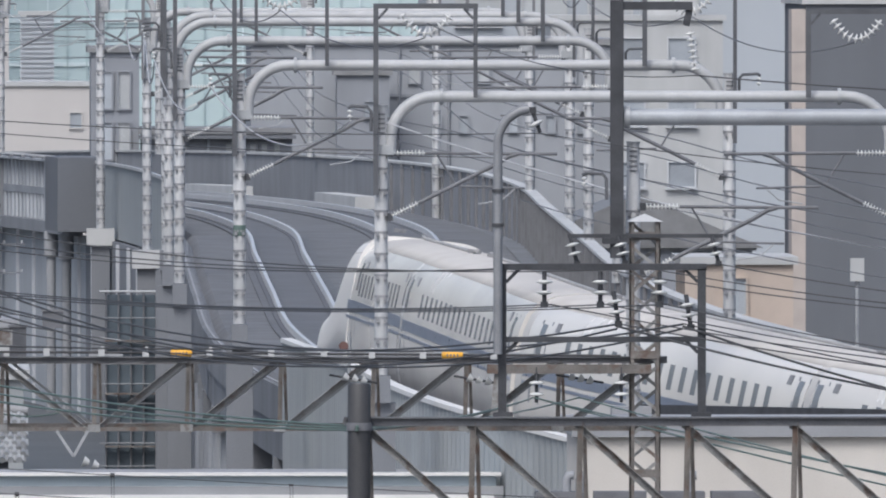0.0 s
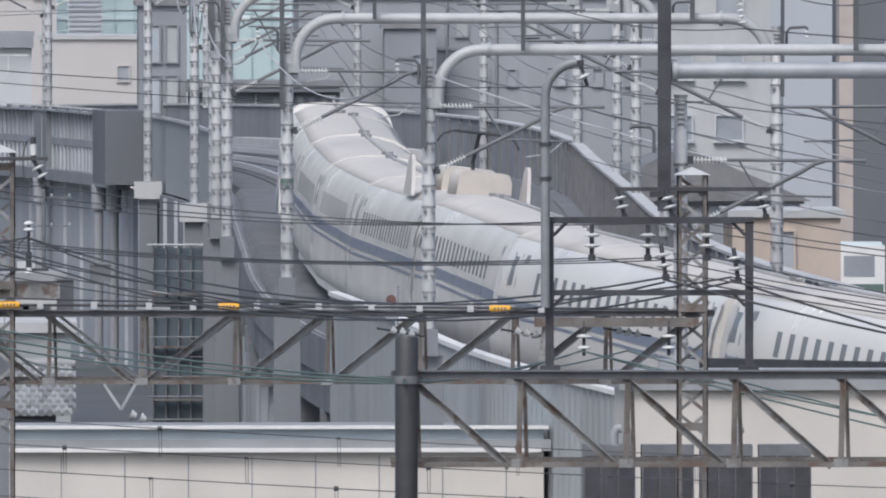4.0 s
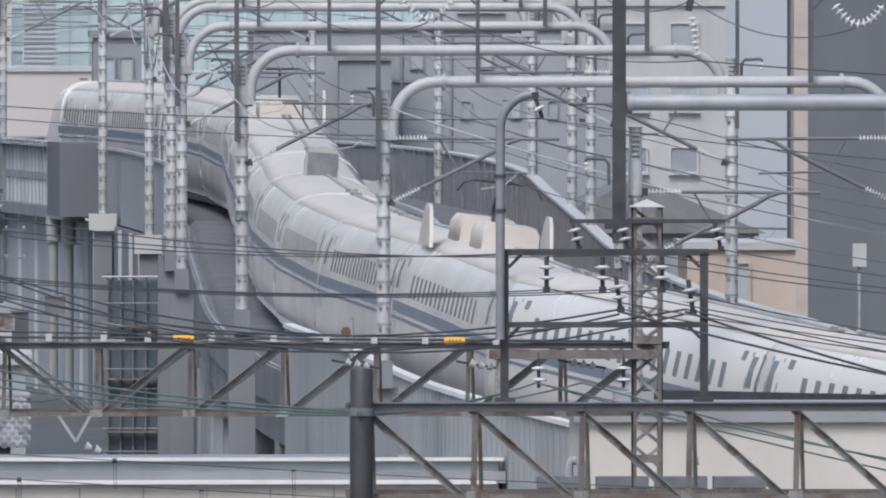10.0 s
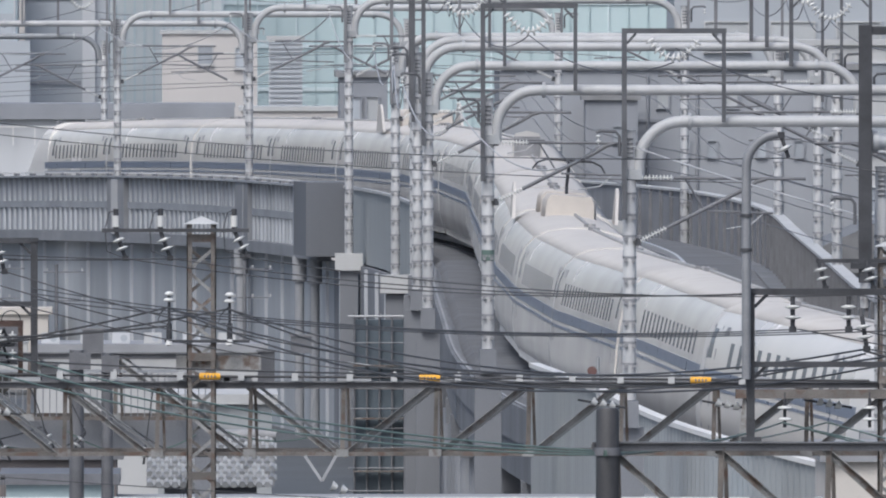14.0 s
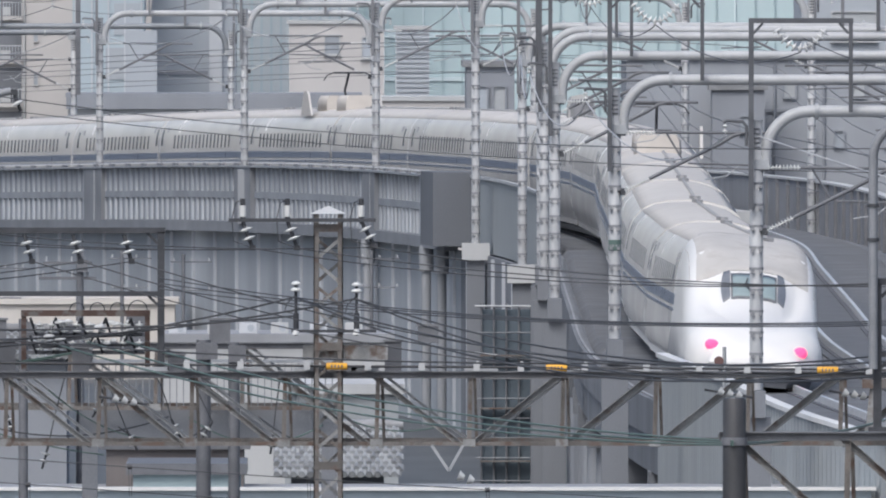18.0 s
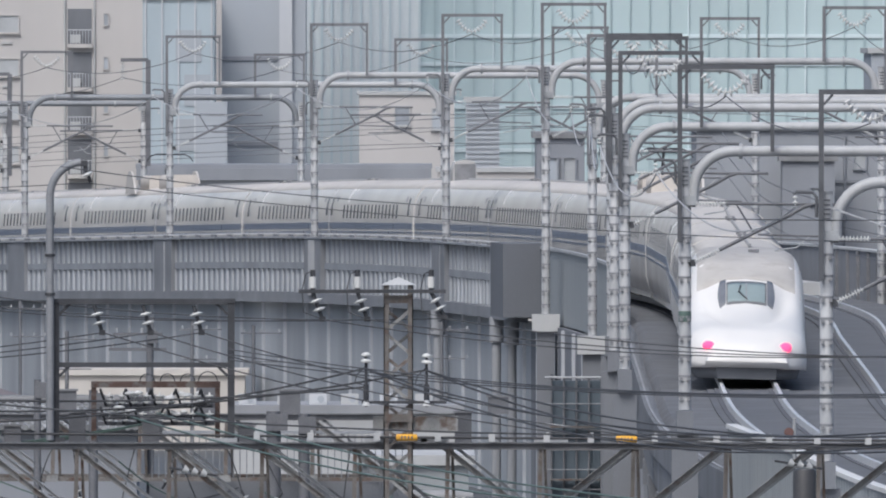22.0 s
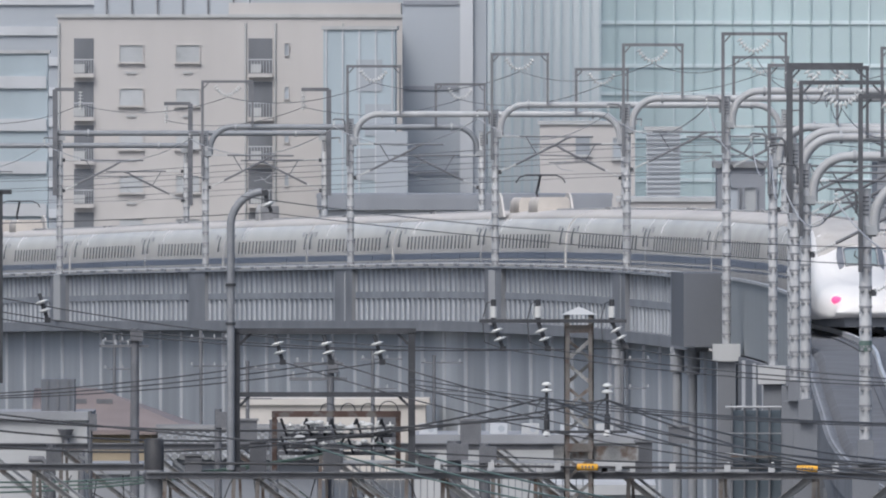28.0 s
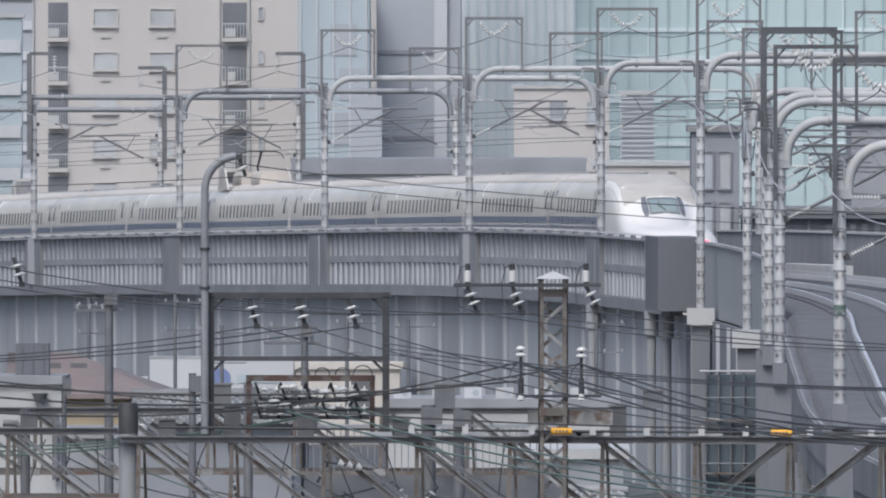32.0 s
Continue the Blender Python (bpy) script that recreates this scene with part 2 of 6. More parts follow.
def finish(name, bm, material):
    bmesh.ops.recalc_face_normals(bm, faces=bm.faces)
    me = bpy.data.meshes.new(name)
    bm.to_mesh(me)
    bm.free()
    me.materials.append(material)
    return me


def part(name, bm, material, parent=None, label="", at=None):
    ob = new(name, finish(name, bm, material))
    if parent:
        ob.parent = parent
    if at is not None:
        ob.location = at
    if label:
        ob["label"] = label
    return ob


def shared(name, mesh, parent, m, label=""):
    """One more object on a mesh that others use too."""
    ob = new(name, mesh)
    ob.parent = parent
    ob.matrix_basis = m
    if label:
        ob["label"] = label
    return ob


def thing(name, at, label, category, group="", kind="", rz=0):
    ob = new(name)
    ob.matrix_basis = pose(*at, 0, 0, rz)
    return tagged(ob, label, category, group, kind)


def bm_box(c, s, rot=None):
    bm = bmesh.new()
    box(bm, c, s, rot)
    return bm


def bm_beam(p, q, w, h):
    bm = bmesh.new()
    beam(bm, p, q, w, h)
    return bm


def bm_tube(pts, r, n=8):
    bm = bmesh.new()
    tube(bm, pts, r, n)
    return bm


def arc(c, r, a0, a1, n, x=Vector((1, 0, 0)), y=Vector((0, 0, 1))):
    return [Vector(c) + (x * math.cos(radians(a0 + (a1 - a0) * i / n)) + y * math.sin(radians(a0 + (a1 - a0) * i / n))) * r for i in range(n + 1)]


# ---- the railway line: plan (x, y) and rail height, by distance along the left track ----
PLAN = [(150, -170, 3.2), (114, -20, 3.2), (88, 100, 3.2), (54, 250, 3.2), (31, 350, 3.4), (24.5, 375, 3.85), (18.1, 403, 4.6), (13.45, 427, 5.38), (11.6, 452, 5.85), (10.15, 482, 6.05),
        (9.4, 520, 6.3), (9.45, 560, 6.7), (9.6, 600, 7.05), (9.7, 640, 7.35), (8.03, 682.4, 7.47), (3.73, 734.45, 7.34), (-1.81, 778.3, 7.03), (-7.84, 818.5, 6.55), (-17.56, 879.2, 5.77), (-26.25, 934, 5.01), (-44.5, 1061, 4.03), (-74.35, 1269, 3.61), (-114.2, 1549, 3.59)]


def spline(pts, per=12):
    out = []
    p = [Vector(q) for q in pts]
    for i in range(len(p) - 1):
        a, b = p[i], p[i + 1]
        n = (b - a).length
        ta = (b - p[i - 1]) / ((b - p[i - 1]).length) * n if i else (b - a)
        tb = (p[i + 2] - a) / ((p[i + 2] - a).length) * n if i + 2 < len(p) else (b - a)
        for k in range(per):
            u = k / per
            out.append(a * (2 * u ** 3 - 3 * u * u + 1) + ta * (u ** 3 - 2 * u * u + u) + b * (3 * u * u - 2 * u ** 3) + tb * (u ** 3 - u * u))
    return out + [p[-1]]


LINE = np.array(spline(PLAN))
WAY = np.concatenate([[0], np.cumsum(np.linalg.norm(np.diff(LINE[:, :2], axis=0), axis=1))])


def on_line(s, off=0.0, up=0.0):
    """A point s metres along the line, off metres to its right and up metres over the rails."""
    q = Vector([float(np.interp(s, WAY, LINE[:, i])) for i in range(3)])
    a = [float(np.interp(s + 2, WAY, LINE[:, i])) - float(np.interp(s - 2, WAY, LINE[:, i])) for i in range(2)]
    d = Vector((a[0], a[1], 0)).normalized()
    return q + Vector((d.y, -d.x, 0)) * off + Vector((0, 0, up))


def way_at(y):
    """Distance along the line at which its plan crosses y."""
    return float(np.interp(y, LINE[:, 1], WAY))


def sweep(bm, section, s0, s1, step=6.0):
    """Carries a closed (offset, height) section along the line."""
    n = max(1, round((s1 - s0) / step))
    rows = [[bm.verts.new(on_line(s0 + (s1 - s0) * i / n, o, u)) for o, u in section] for i in range(n + 1)]
    k = len(section)
    for a, b in zip(rows, rows[1:]):
        for j in range(k):
            bm.faces.new((a[j], a[(j + 1) % k], b[(j + 1) % k], b[j]))
    bm.faces.new(rows[0][::-1])
    bm.faces.new(rows[-1])


def swept(name, section, s0, s1, material, parent=None, label="", step=6.0):
    bm = bmesh.new()
    sweep(bm, section, s0, s1, step)
    return part(name, bm, material, parent, label)


def rect(o0, o1, u0, u1):
    return [(o0, u0), (o1, u0), (o1, u1), (o0, u1)]


# ---- ground and viaduct ----
bm = bmesh.new()
for x, y in ((-3000, -3000), (3000, -3000), (3000, 4500), (-3000, 4500)):
    bm.verts.new((x, y, 0))
bm.faces.new(bm.verts)
tagged(part("ground", bm, M["ground"]), "wet grey asphalt ground around the railway", "ground", kind="structure")

S0, S1 = 20.0, WAY[-1] - 20
YA, YB, YC, YD = way_at(408), way_at(470), way_at(636), way_at(690)
viaduct = thing("viaduct", (0, 0, 0), "grey concrete railway viaduct with slab track, curving away", "viaduct", kind="structure")
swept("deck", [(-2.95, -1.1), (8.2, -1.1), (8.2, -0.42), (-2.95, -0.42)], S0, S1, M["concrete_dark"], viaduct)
swept("track_bed", [(-2.6, -0.418), (7.4, -0.418), (7.2, -0.24), (-2.4, -0.24)], S0, S1, M["ballast"], viaduct)
for o in (-0.753, 0.753, 3.55, 5.05):
    # dark strip along each rail paints in the rail's shadow
    swept("rail_seat", rect(o - 0.2, o + 0.2, -0.2, -0.165), S0, S1, M["joint"], viaduct, "dark strip along the rail for its shadow", step=4)
    swept("rail", [(o - 0.065, -0.23), (o + 0.065, -0.23), (o + 0.052, 0.0), (o - 0.052, 0.0)], S0, S1, M["rail"], viaduct, step=3)
for o in (0.0, 4.3):
    swept("track_slab", rect(o - 1.15, o + 1.15, -0.238, -0.19), S0, S1, M["slab"], viaduct, "dark concrete track slab", step=4)
# near side, from the camera outward: coped wall, corrugated sheet, dark parapet, pale barrier
def coping_at(s, off):
    """Foot of the near wall's coping, which climbs gently while the track falls."""
    p = on_line(s, off)
    p.z = 6.62 + 0.0172 * min(55.0, max(0.0, 408 - p.y))
    return p


def near_wall(name, o0, o1, u0, u1, material, label=""):
    bm = bmesh.new()
    n = 70
    rows = [[bm.verts.new(coping_at(S0 + (YA - S0) * i / n, o) + Vector((0, 0, u))) for o, u in rect(o0, o1, u0, u1)] for i in range(n + 1)]
    for p, q in zip(rows, rows[1:]):
        for j in range(4):
            bm.faces.new((p[j], p[(j + 1) % 4], q[(j + 1) % 4], q[j]))
    bm.faces.new(rows[0][::-1])
    bm.faces.new(rows[-1])
    part(name, bm, M[material], viaduct, label)


near_wall("coping", -3.25, -2.85, -0.09, 0.18, "steel_dark", "dark metal coping")
near_wall("coped_wall", -3.1, -2.95, -0.55, -0.09, "concrete", "grey upper wall")
near_wall("ledge", -3.55, -2.95, -1.0, -0.55, "steel_mid", "dark grey ledge")
near_wall("lower_wall", -3.3, -3.1, -6.5, -1.0, "cream", "pale lower wall")
bm = bmesh.new()
n = int((YB - YA) / 0.14)
cols = []
for i in range(n + 1):
    s = YA + (YB - YA) * i / n
    o = -3.02 - (0.05 if i % 4 in (1, 2) else 0.0)
    cols.append([bm.verts.new(on_line(s, k, u)) for k, u in ((o, 0.9), (o, -7.0), (-2.9, -7.0), (-2.9, 0.9))])
for p, q in zip(cols, cols[1:]):
    for j in range(4):
        bm.faces.new((p[j], p[(j + 1) % 4], q[(j + 1) % 4], q[j]))
part("corrugated_sheet", bm, M["corrugated"], viaduct, "grey corrugated sheet wall")
swept("sheet_coping", rect(-3.12, -2.86, 0.9, 1.0), YA, YB, M["white_trim"], viaduct, "white edge strip", step=3)
swept("near_kerb", rect(-3.0, -2.75, -1.1, -0.22), YB, YC, M["concrete_dark"], viaduct, "low dark kerb at the deck edge", step=4)
swept("edge_pipe", rect(-2.92, -2.86, -0.218, -0.16), YB, YC, M["concrete"], viaduct, "grey cable pipe along the deck edge", step=4)
# wall coloured dark to deepen the shade below the deck
swept("lower_wall", rect(0.6, 0.9, -9.0, -1.1), YB, YC, M["shade_wall"], viaduct, "dark wall deep under the deck")
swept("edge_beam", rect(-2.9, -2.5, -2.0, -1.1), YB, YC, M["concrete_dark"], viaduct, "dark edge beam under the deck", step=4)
for k, s in enumerate(np.arange(YB + 6, YC, 14.0)):
    p = on_line(s, -2.2, -2.0)
    part("pier", bm_tube([p, (p.x, p.y, 0)], 0.5, 14), M["concrete"], viaduct, "round concrete pier")
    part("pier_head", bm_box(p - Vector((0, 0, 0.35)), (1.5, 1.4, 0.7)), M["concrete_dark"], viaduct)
swept("side_barrier", rect(-3.1, -2.95, -1.1, 1.42), YC, YD, M["corrugated"], viaduct, "plain grey side barrier", step=3)
swept("pipe_rail", rect(-3.2, -3.1, 1.42, 1.52), YC, YD, M["wire_pale"], viaduct, "pale cable pipe", step=3)
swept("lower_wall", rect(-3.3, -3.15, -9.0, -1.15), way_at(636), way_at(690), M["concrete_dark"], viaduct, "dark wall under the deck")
swept("lower_wall", rect(-3.3, -3.15, -9.0, -1.15), way_at(690), way_at(1180), M["under_wall"], viaduct, "plain wall under the bridge")
swept("far_parapet", rect(8.0, 8.2, -1.0, 1.35), S0, S1, M["barrier"], viaduct)
swept("far_parapet_cap", rect(7.92, 8.28, 1.35, 1.43), S0, S1, M["concrete_pale"], viaduct, "pale coping")
for i, s in enumerate(np.arange(way_at(440), way_at(700), 4.0)):
    bm = bmesh.new()
    a, b = on_line(s, 7.97, -0.4), on_line(s, 7.97, 1.34)
    beam(bm, a, b, 0.16, 0.12)
    part("barrier_post", bm, M["steel_far"], viaduct)
for y0, y1 in ((692, 707), (735, 750)):
    swept("cable_trough", rect(6.3, 7.1, -0.24, 0.2), way_at(y0), way_at(y1), M["concrete_pale"], viaduct, "pale cable trough", step=3)
strip = finish("pilaster", bm_box((0.05, 0, -4.4), (0.13, 0.22, 6.4)), M["pilaster"])
for i, s in enumerate(np.arange(YD - 30, way_at(1010), 6.5)):
    p = on_line(s, -3.4)
    shared("pilaster", strip, viaduct, Matrix.Translation(p) @ Matrix.Rotation(-math.atan2(*(on_line(s + 1) - on_line(s - 1)).xy), 4, "Z"), "pale pilaster under the deck" if i == 0 else "")
for s in (YD + 3, YD + 10, YD + 34):
    p = on_line(s, -3.75, -1.1)
    bm = bmesh.new()
    tube(bm, [p, (p.x, p.y, 0)], 0.17, 12)
    tube(bm, [p, p - Vector((0, 0, 0.9))], 0.26, 12)
    part("column", bm, M["concrete"], viaduct, "round bridge column")

# ribbed plate girder along the bridge
g0, g1 = YD, way_at(1180)
girder = thing("plate_girder", (0, 0, 0), "blue-grey ribbed steel plate girder along the bridge", "bridge girder", kind="structure")
swept("web", rect(-3.62, -3.5, -0.75, 1.35), g0, g1, M["girder"], girder, step=3)
swept("top_flange", rect(-3.9, -3.4, 1.35, 1.42), g0, g1, M["girder"], girder, step=3)
swept("mid_rail", rect(-3.70, -3.62, 0.16, 0.42), g0, g1, M["girder"], girder, step=3)
# flange darker than the web: shade below the girder put into its colour
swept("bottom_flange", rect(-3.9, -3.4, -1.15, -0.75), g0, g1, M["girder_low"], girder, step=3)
swept("hand_rail", rect(-3.6, -3.55, 1.5, 1.56), g0, g1, M["white_trim"], girder, "white handrail", step=3)
rib = finish("stiffener", bm_box((0.05, 0, 0.3), (0.09, 0.35, 2.05)), M["girder_rib"])
# feet coloured paler than the ribs to mimic sun on their ends
foot = finish("stiffener_foot", bm_box((0.02, 0, -0.84), (0.14, 0.4, 0.18)), M["rib_foot"])
for s in np.arange(g0 + 3, g0 + 290, 1.5):
    p = on_line(s, -3.7)
    m = Matrix.Translation(p) @ Matrix.Rotation(-math.atan2(*(on_line(s + 1) - on_line(s - 1)).xy), 4, "Z")
    shared("stiffener", rib, girder, m)
    shared("stiffener_foot", foot, girder, m)
clip = finish("edge_bracket", bm_box((0, 0, 1.47), (0.12, 0.9, 0.09)), M["steel_far"])
for s in np.arange(g0 + 4, g0 + 280, 4.6):
    shared("edge_bracket", clip, girder, Matrix.Translation(on_line(s, -3.75)) @ Matrix.Rotation(-math.atan2(*(on_line(s + 1) - on_line(s - 1)).xy), 4, "Z"))
bm = bmesh.new()
sweep(bm, rect(-4.5, -2.93, -0.95, 1.62), g0 - 3.0, g0 + 3.0, 2)
part("end_plate", bm, M["slate_deep"], girder, "solid dark girder end plate")


# ---- overhead line masts and pipe portals ----
def clamp_mesh(r=0.145):
    bm = bmesh.new()
    tube(bm, [(0, 0, 0), (0, 0, 0.05)], r * 1.06, 10)
    for sx in (-1, 1):
        box(bm, (sx * r * 0.6, -r * 1.0, -0.04), (0.07, 0.12, 0.07))
    return finish("step_clamp", bm, M["clamp"])


def tag_mesh(r=0.145):
    bm = bmesh.new()
    for k in range(5):
        box(bm, (0, -r * 0.93, 0.22 - 0.1 * k), (r * 1.1, 0.02, 0.035))
    return finish("tag_panel", bm, M["steel_mid"])


CLAMP, TAGPANEL = clamp_mesh(), tag_mesh()


def mast(x, y, top, foot, r=0.145, tone="galv"):
    m = thing("portal_mast", (x, y, foot), "pale galvanised pipe mast with step clamps beside the track", "mast", "overhead line masts")
    h = top - foot
    part("pole", bm_tube([(0, 0, 0), (0, 0, h - 0.75), (0, 0, h - 0.74), (0, 0, h)], [r, r, r * 0.9, r * 0.9], 12), M[tone], m)
    part("cap", bm_tube([(0, 0, h), (0, 0, h + 0.04)], r * 1.02, 12), M["galv_mid"], m)
    for k in range(int((h - 1.0) / 0.46)):
        shared("step_clamp", CLAMP, m, Matrix.Translation((0, 0, 0.3 + 0.46 * k)))
    shared("tag_panel", TAGPANEL, m, Matrix.Translation((0, 0, h - 0.38)), "small plate with plain dark bars")
    return m


def portal(x, y, top, foot, span, rise=0.22, both=True, r=0.125, lean=0.0):
    """A pipe portal: two masts and the bent pipe beam between them."""
    tone = "galv" if y < 820 else "pipe_dim"
    mast(x, y, top, foot)
    d = Vector((math.cos(lean), math.sin(lean), 0))
    e = Vector((x, y, 0)) + d * span
    if both:
        mast(e.x, e.y, top, foot)
    b = thing("portal_beam", (x, y, 0), "thick pale grey bent pipe beam across both tracks", "portal beam", "portal beams")
    R = 0.95
    z = top + rise
    pts = [Vector((0, 0, z - R - 0.25)) + d * 0.2] + arc(d * (0.2 + R) + Vector((0, 0, z - R)), R, 180, 90, 8, d)
    pts += arc(d * (span - 0.2 - R) + Vector((0, 0, z - R)), R, 90, 0, 8, d) + [Vector((0, 0, z - R - 0.25)) + d * (span - 0.2)]
    if y > 880:
        pts = [Vector((0, 0, z)) - d * 0.3, Vector((0, 0, z)) + d * (span + 0.3)]
    part("pipe", bm_tube(pts, r, 12), M[tone], b)
    for k in (R + 0.35, span - R - 0.35):
        c = d * k + Vector((0, 0, z))
        part("flange", bm_tube([c - d * 0.04, c + d * 0.04], r * 1.45, 12), M["galv_mid"], b)
    for k in (0.1, span - 0.1):
        c = d * k + Vector((0, 0, z - (0.22 if y > 880 else R + 0.2)))
        part("saddle", bm_box(c, (0.32, 0.32, 0.22)), M["galv_mid"], b)
    return b


def disc_string(bm, pts, n, r=0.11):
    """A string of n insulator discs along a slack line of points, as one turned piece."""
    pts = [Vector(p) for p in pts]
    d = np.cumsum([0] + [(b - a).length for a, b in zip(pts, pts[1:])])
    out, rad = [], []
    for i in range(n):
        for u, k in ((0.05, 0.2), (0.28, 1.0), (0.45, 0.95), (0.52, 0.2), (0.95, 0.2)):
            w = d[-1] * (i + u) / n
            out.append(Vector([float(np.interp(w, d, [p[j] for p in pts])) for j in range(3)]))
            rad.append(r * k)
    tube(bm, out, rad, 8)


def feeder_goalpost(x, y, top, low_l, low_r, width, w=0.11):
    """A goalpost over a portal, with a swag of insulators under its bar."""
    # past 600 m the paler steel carries painted haze
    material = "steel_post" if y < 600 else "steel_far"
    f = thing("feeder_goalpost", (x, y, 0), "dark steel goalpost frame with a swag of white insulators", "feeder goalpost", "feeder goalposts")
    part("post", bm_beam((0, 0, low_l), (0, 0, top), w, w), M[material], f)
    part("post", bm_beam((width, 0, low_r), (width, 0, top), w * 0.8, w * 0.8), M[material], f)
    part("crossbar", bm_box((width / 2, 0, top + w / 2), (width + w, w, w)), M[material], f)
    for sx, px in ((1, 0.0), (-1, width)):
        part("gusset", bm_beam((px + sx * 0.05, 0, top - 0.22), (px + sx * 0.25, 0, top), 0.03, w * 0.5), M[material], f)
    bm = bmesh.new()
    q = [Vector((width * (0.25 + 0.5 * i / 8), 0, top - 0.12 - 0.42 * (1 - (i / 4 - 1) ** 2))) for i in range(9)]
    disc_string(bm, q, 11, 0.115)
    part("insulator_string", bm, M["porcelain"], f, "white porcelain disc string")
    return f


def pipe_insulator(bm, a, b, n=9, r=0.07):
    """A ribbed rod insulator from a to b."""
    disc_string(bm, [a, b], n, r)


def cantilever(x, y, top, side, reach=3.3):
    """The hinged bracket that holds the contact wire: side is +1 to the right, -1 to the left of its mast."""
    c = thing("cantilever", (x, y, top), "dark tube cantilever with white rod insulators holding the wires", "cantilever", "cantilevers")
    s = side
    # far brackets get the haze-lightened steel
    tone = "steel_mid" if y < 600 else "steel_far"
    e = Vector((s * reach, 0, -1.02))
    bm = bmesh.new()
    pipe_insulator(bm, (s * 0.25, 0, -1.0), (s * 0.95, 0, -1.0))
    part("top_insulator", bm, M["porcelain"], c, "white ribbed insulator")
    part("top_tube", bm_tube([(s * 0.95, 0, -1.0), e + Vector((s * 0.5, 0, 0))], 0.035, 8), M[tone], c)
    bm = bmesh.new()
    pipe_insulator(bm, (s * 0.22, 0, -2.36), (s * 0.8, 0, -2.08))
    part("strut_insulator", bm, M["porcelain"], c, "white ribbed insulator")
    part("strut", bm_tube([(s * 0.8, 0, -2.08), (s * 2.45, 0, -1.26), (s * 2.75, 0, -1.08), (s * 2.95, 0, -1.02)], 0.045, 8), M[tone], c)
    part("brace", bm_tube([(s * 1.2, 0, -1.02), (s * 1.6, 0, -1.68)], 0.022, 6), M[tone], c)
    part("register_tube", bm_tube([(s * 1.7, 0, -1.72), (s * 3.1, 0, -1.76)], 0.024, 6), M[tone], c)
    part("steady_arm", bm_tube([(s * 2.9, 0, -1.76), (s * 2.6, 0, -2.02), (s * 2.1, 0, -2.1)], 0.016, 6), M["galv_mid"], c)
    part("hinge", bm_box((s * 0.19, 0, -1.0), (0.12, 0.1, 0.16)), M["steel_dark"], c)
    part("hinge", bm_box((s * 0.19, 0, -2.38), (0.12, 0.1, 0.16)), M["steel_dark"], c)
    return c


def hook_arm(x, y, z, side=-1):
    h = thing("hook_arm", (x, y, z), "dark steel hook arm with a small insulator", "bracket", "hook arms")
    s = side
    # far hook arms use the haze-lightened steel too
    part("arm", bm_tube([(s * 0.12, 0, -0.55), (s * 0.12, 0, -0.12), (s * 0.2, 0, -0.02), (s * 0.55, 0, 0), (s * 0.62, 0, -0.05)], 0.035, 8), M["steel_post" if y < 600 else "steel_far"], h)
    bm = bmesh.new()
    disc_string(bm, [(s * 0.58, 0, -0.08), (s * 0.58, 0, -0.3)], 2, 0.06)
    part("insulator", bm, M["porcelain"], h, "white porcelain insulator")
    return h


# x, y, top, foot, portal span
MASTS = [(9.0, 427, 12.8, 7.0, 11.2), (6.4, 460, 13.3, 7.5, 11.4), (5.7, 524, 13.6, 7.4, 11.6), (5.75, 556, 14.0, 7.4, 11.8), (5.95, 583, 14.1, 7.4, 11.9), (5.77, 625, 14.1, 6.8, 12.1),
         (4.66, 677.1, 15.2, 6.77, 11.5), (1.33, 722.7, 14.89, 8.75, 11.3), (-3.68, 764.6, 14.59, 8.43, 11.2), (-9.8, 808.4, 14.14, 7.95, 11.2), (-16.57, 851.6, 13.5, 7.48, 11.9), (-24.04, 896, 13.1, 6.94, 12.0), (-31.1, 935, 12.4, 6.6, 12.0)]


def gamma_post(x, y, top, low, side):
    """A post with one short arm and a hanging insulator string."""
    g = thing("feeder_bracket_post", (x, y, 0), "dark steel post with one arm and a hanging insulator", "feeder post", "feeder posts")
    part("post", bm_beam((0, 0, low), (0, 0, top), 0.22, 0.22), M["steel_mid"], g)
    part("arm", bm_box((side * 0.62, 0, top), (1.25, 0.16, 0.16)), M["steel_mid"], g)
    bm = bmesh.new()
    disc_string(bm, [(side * 1.15, 0, top - 0.08), (side * 1.15, 0, top - 0.95)], 6, 0.12)
    part("insulator_string", bm, M["porcelain"], g, "white porcelain disc string")
    return g


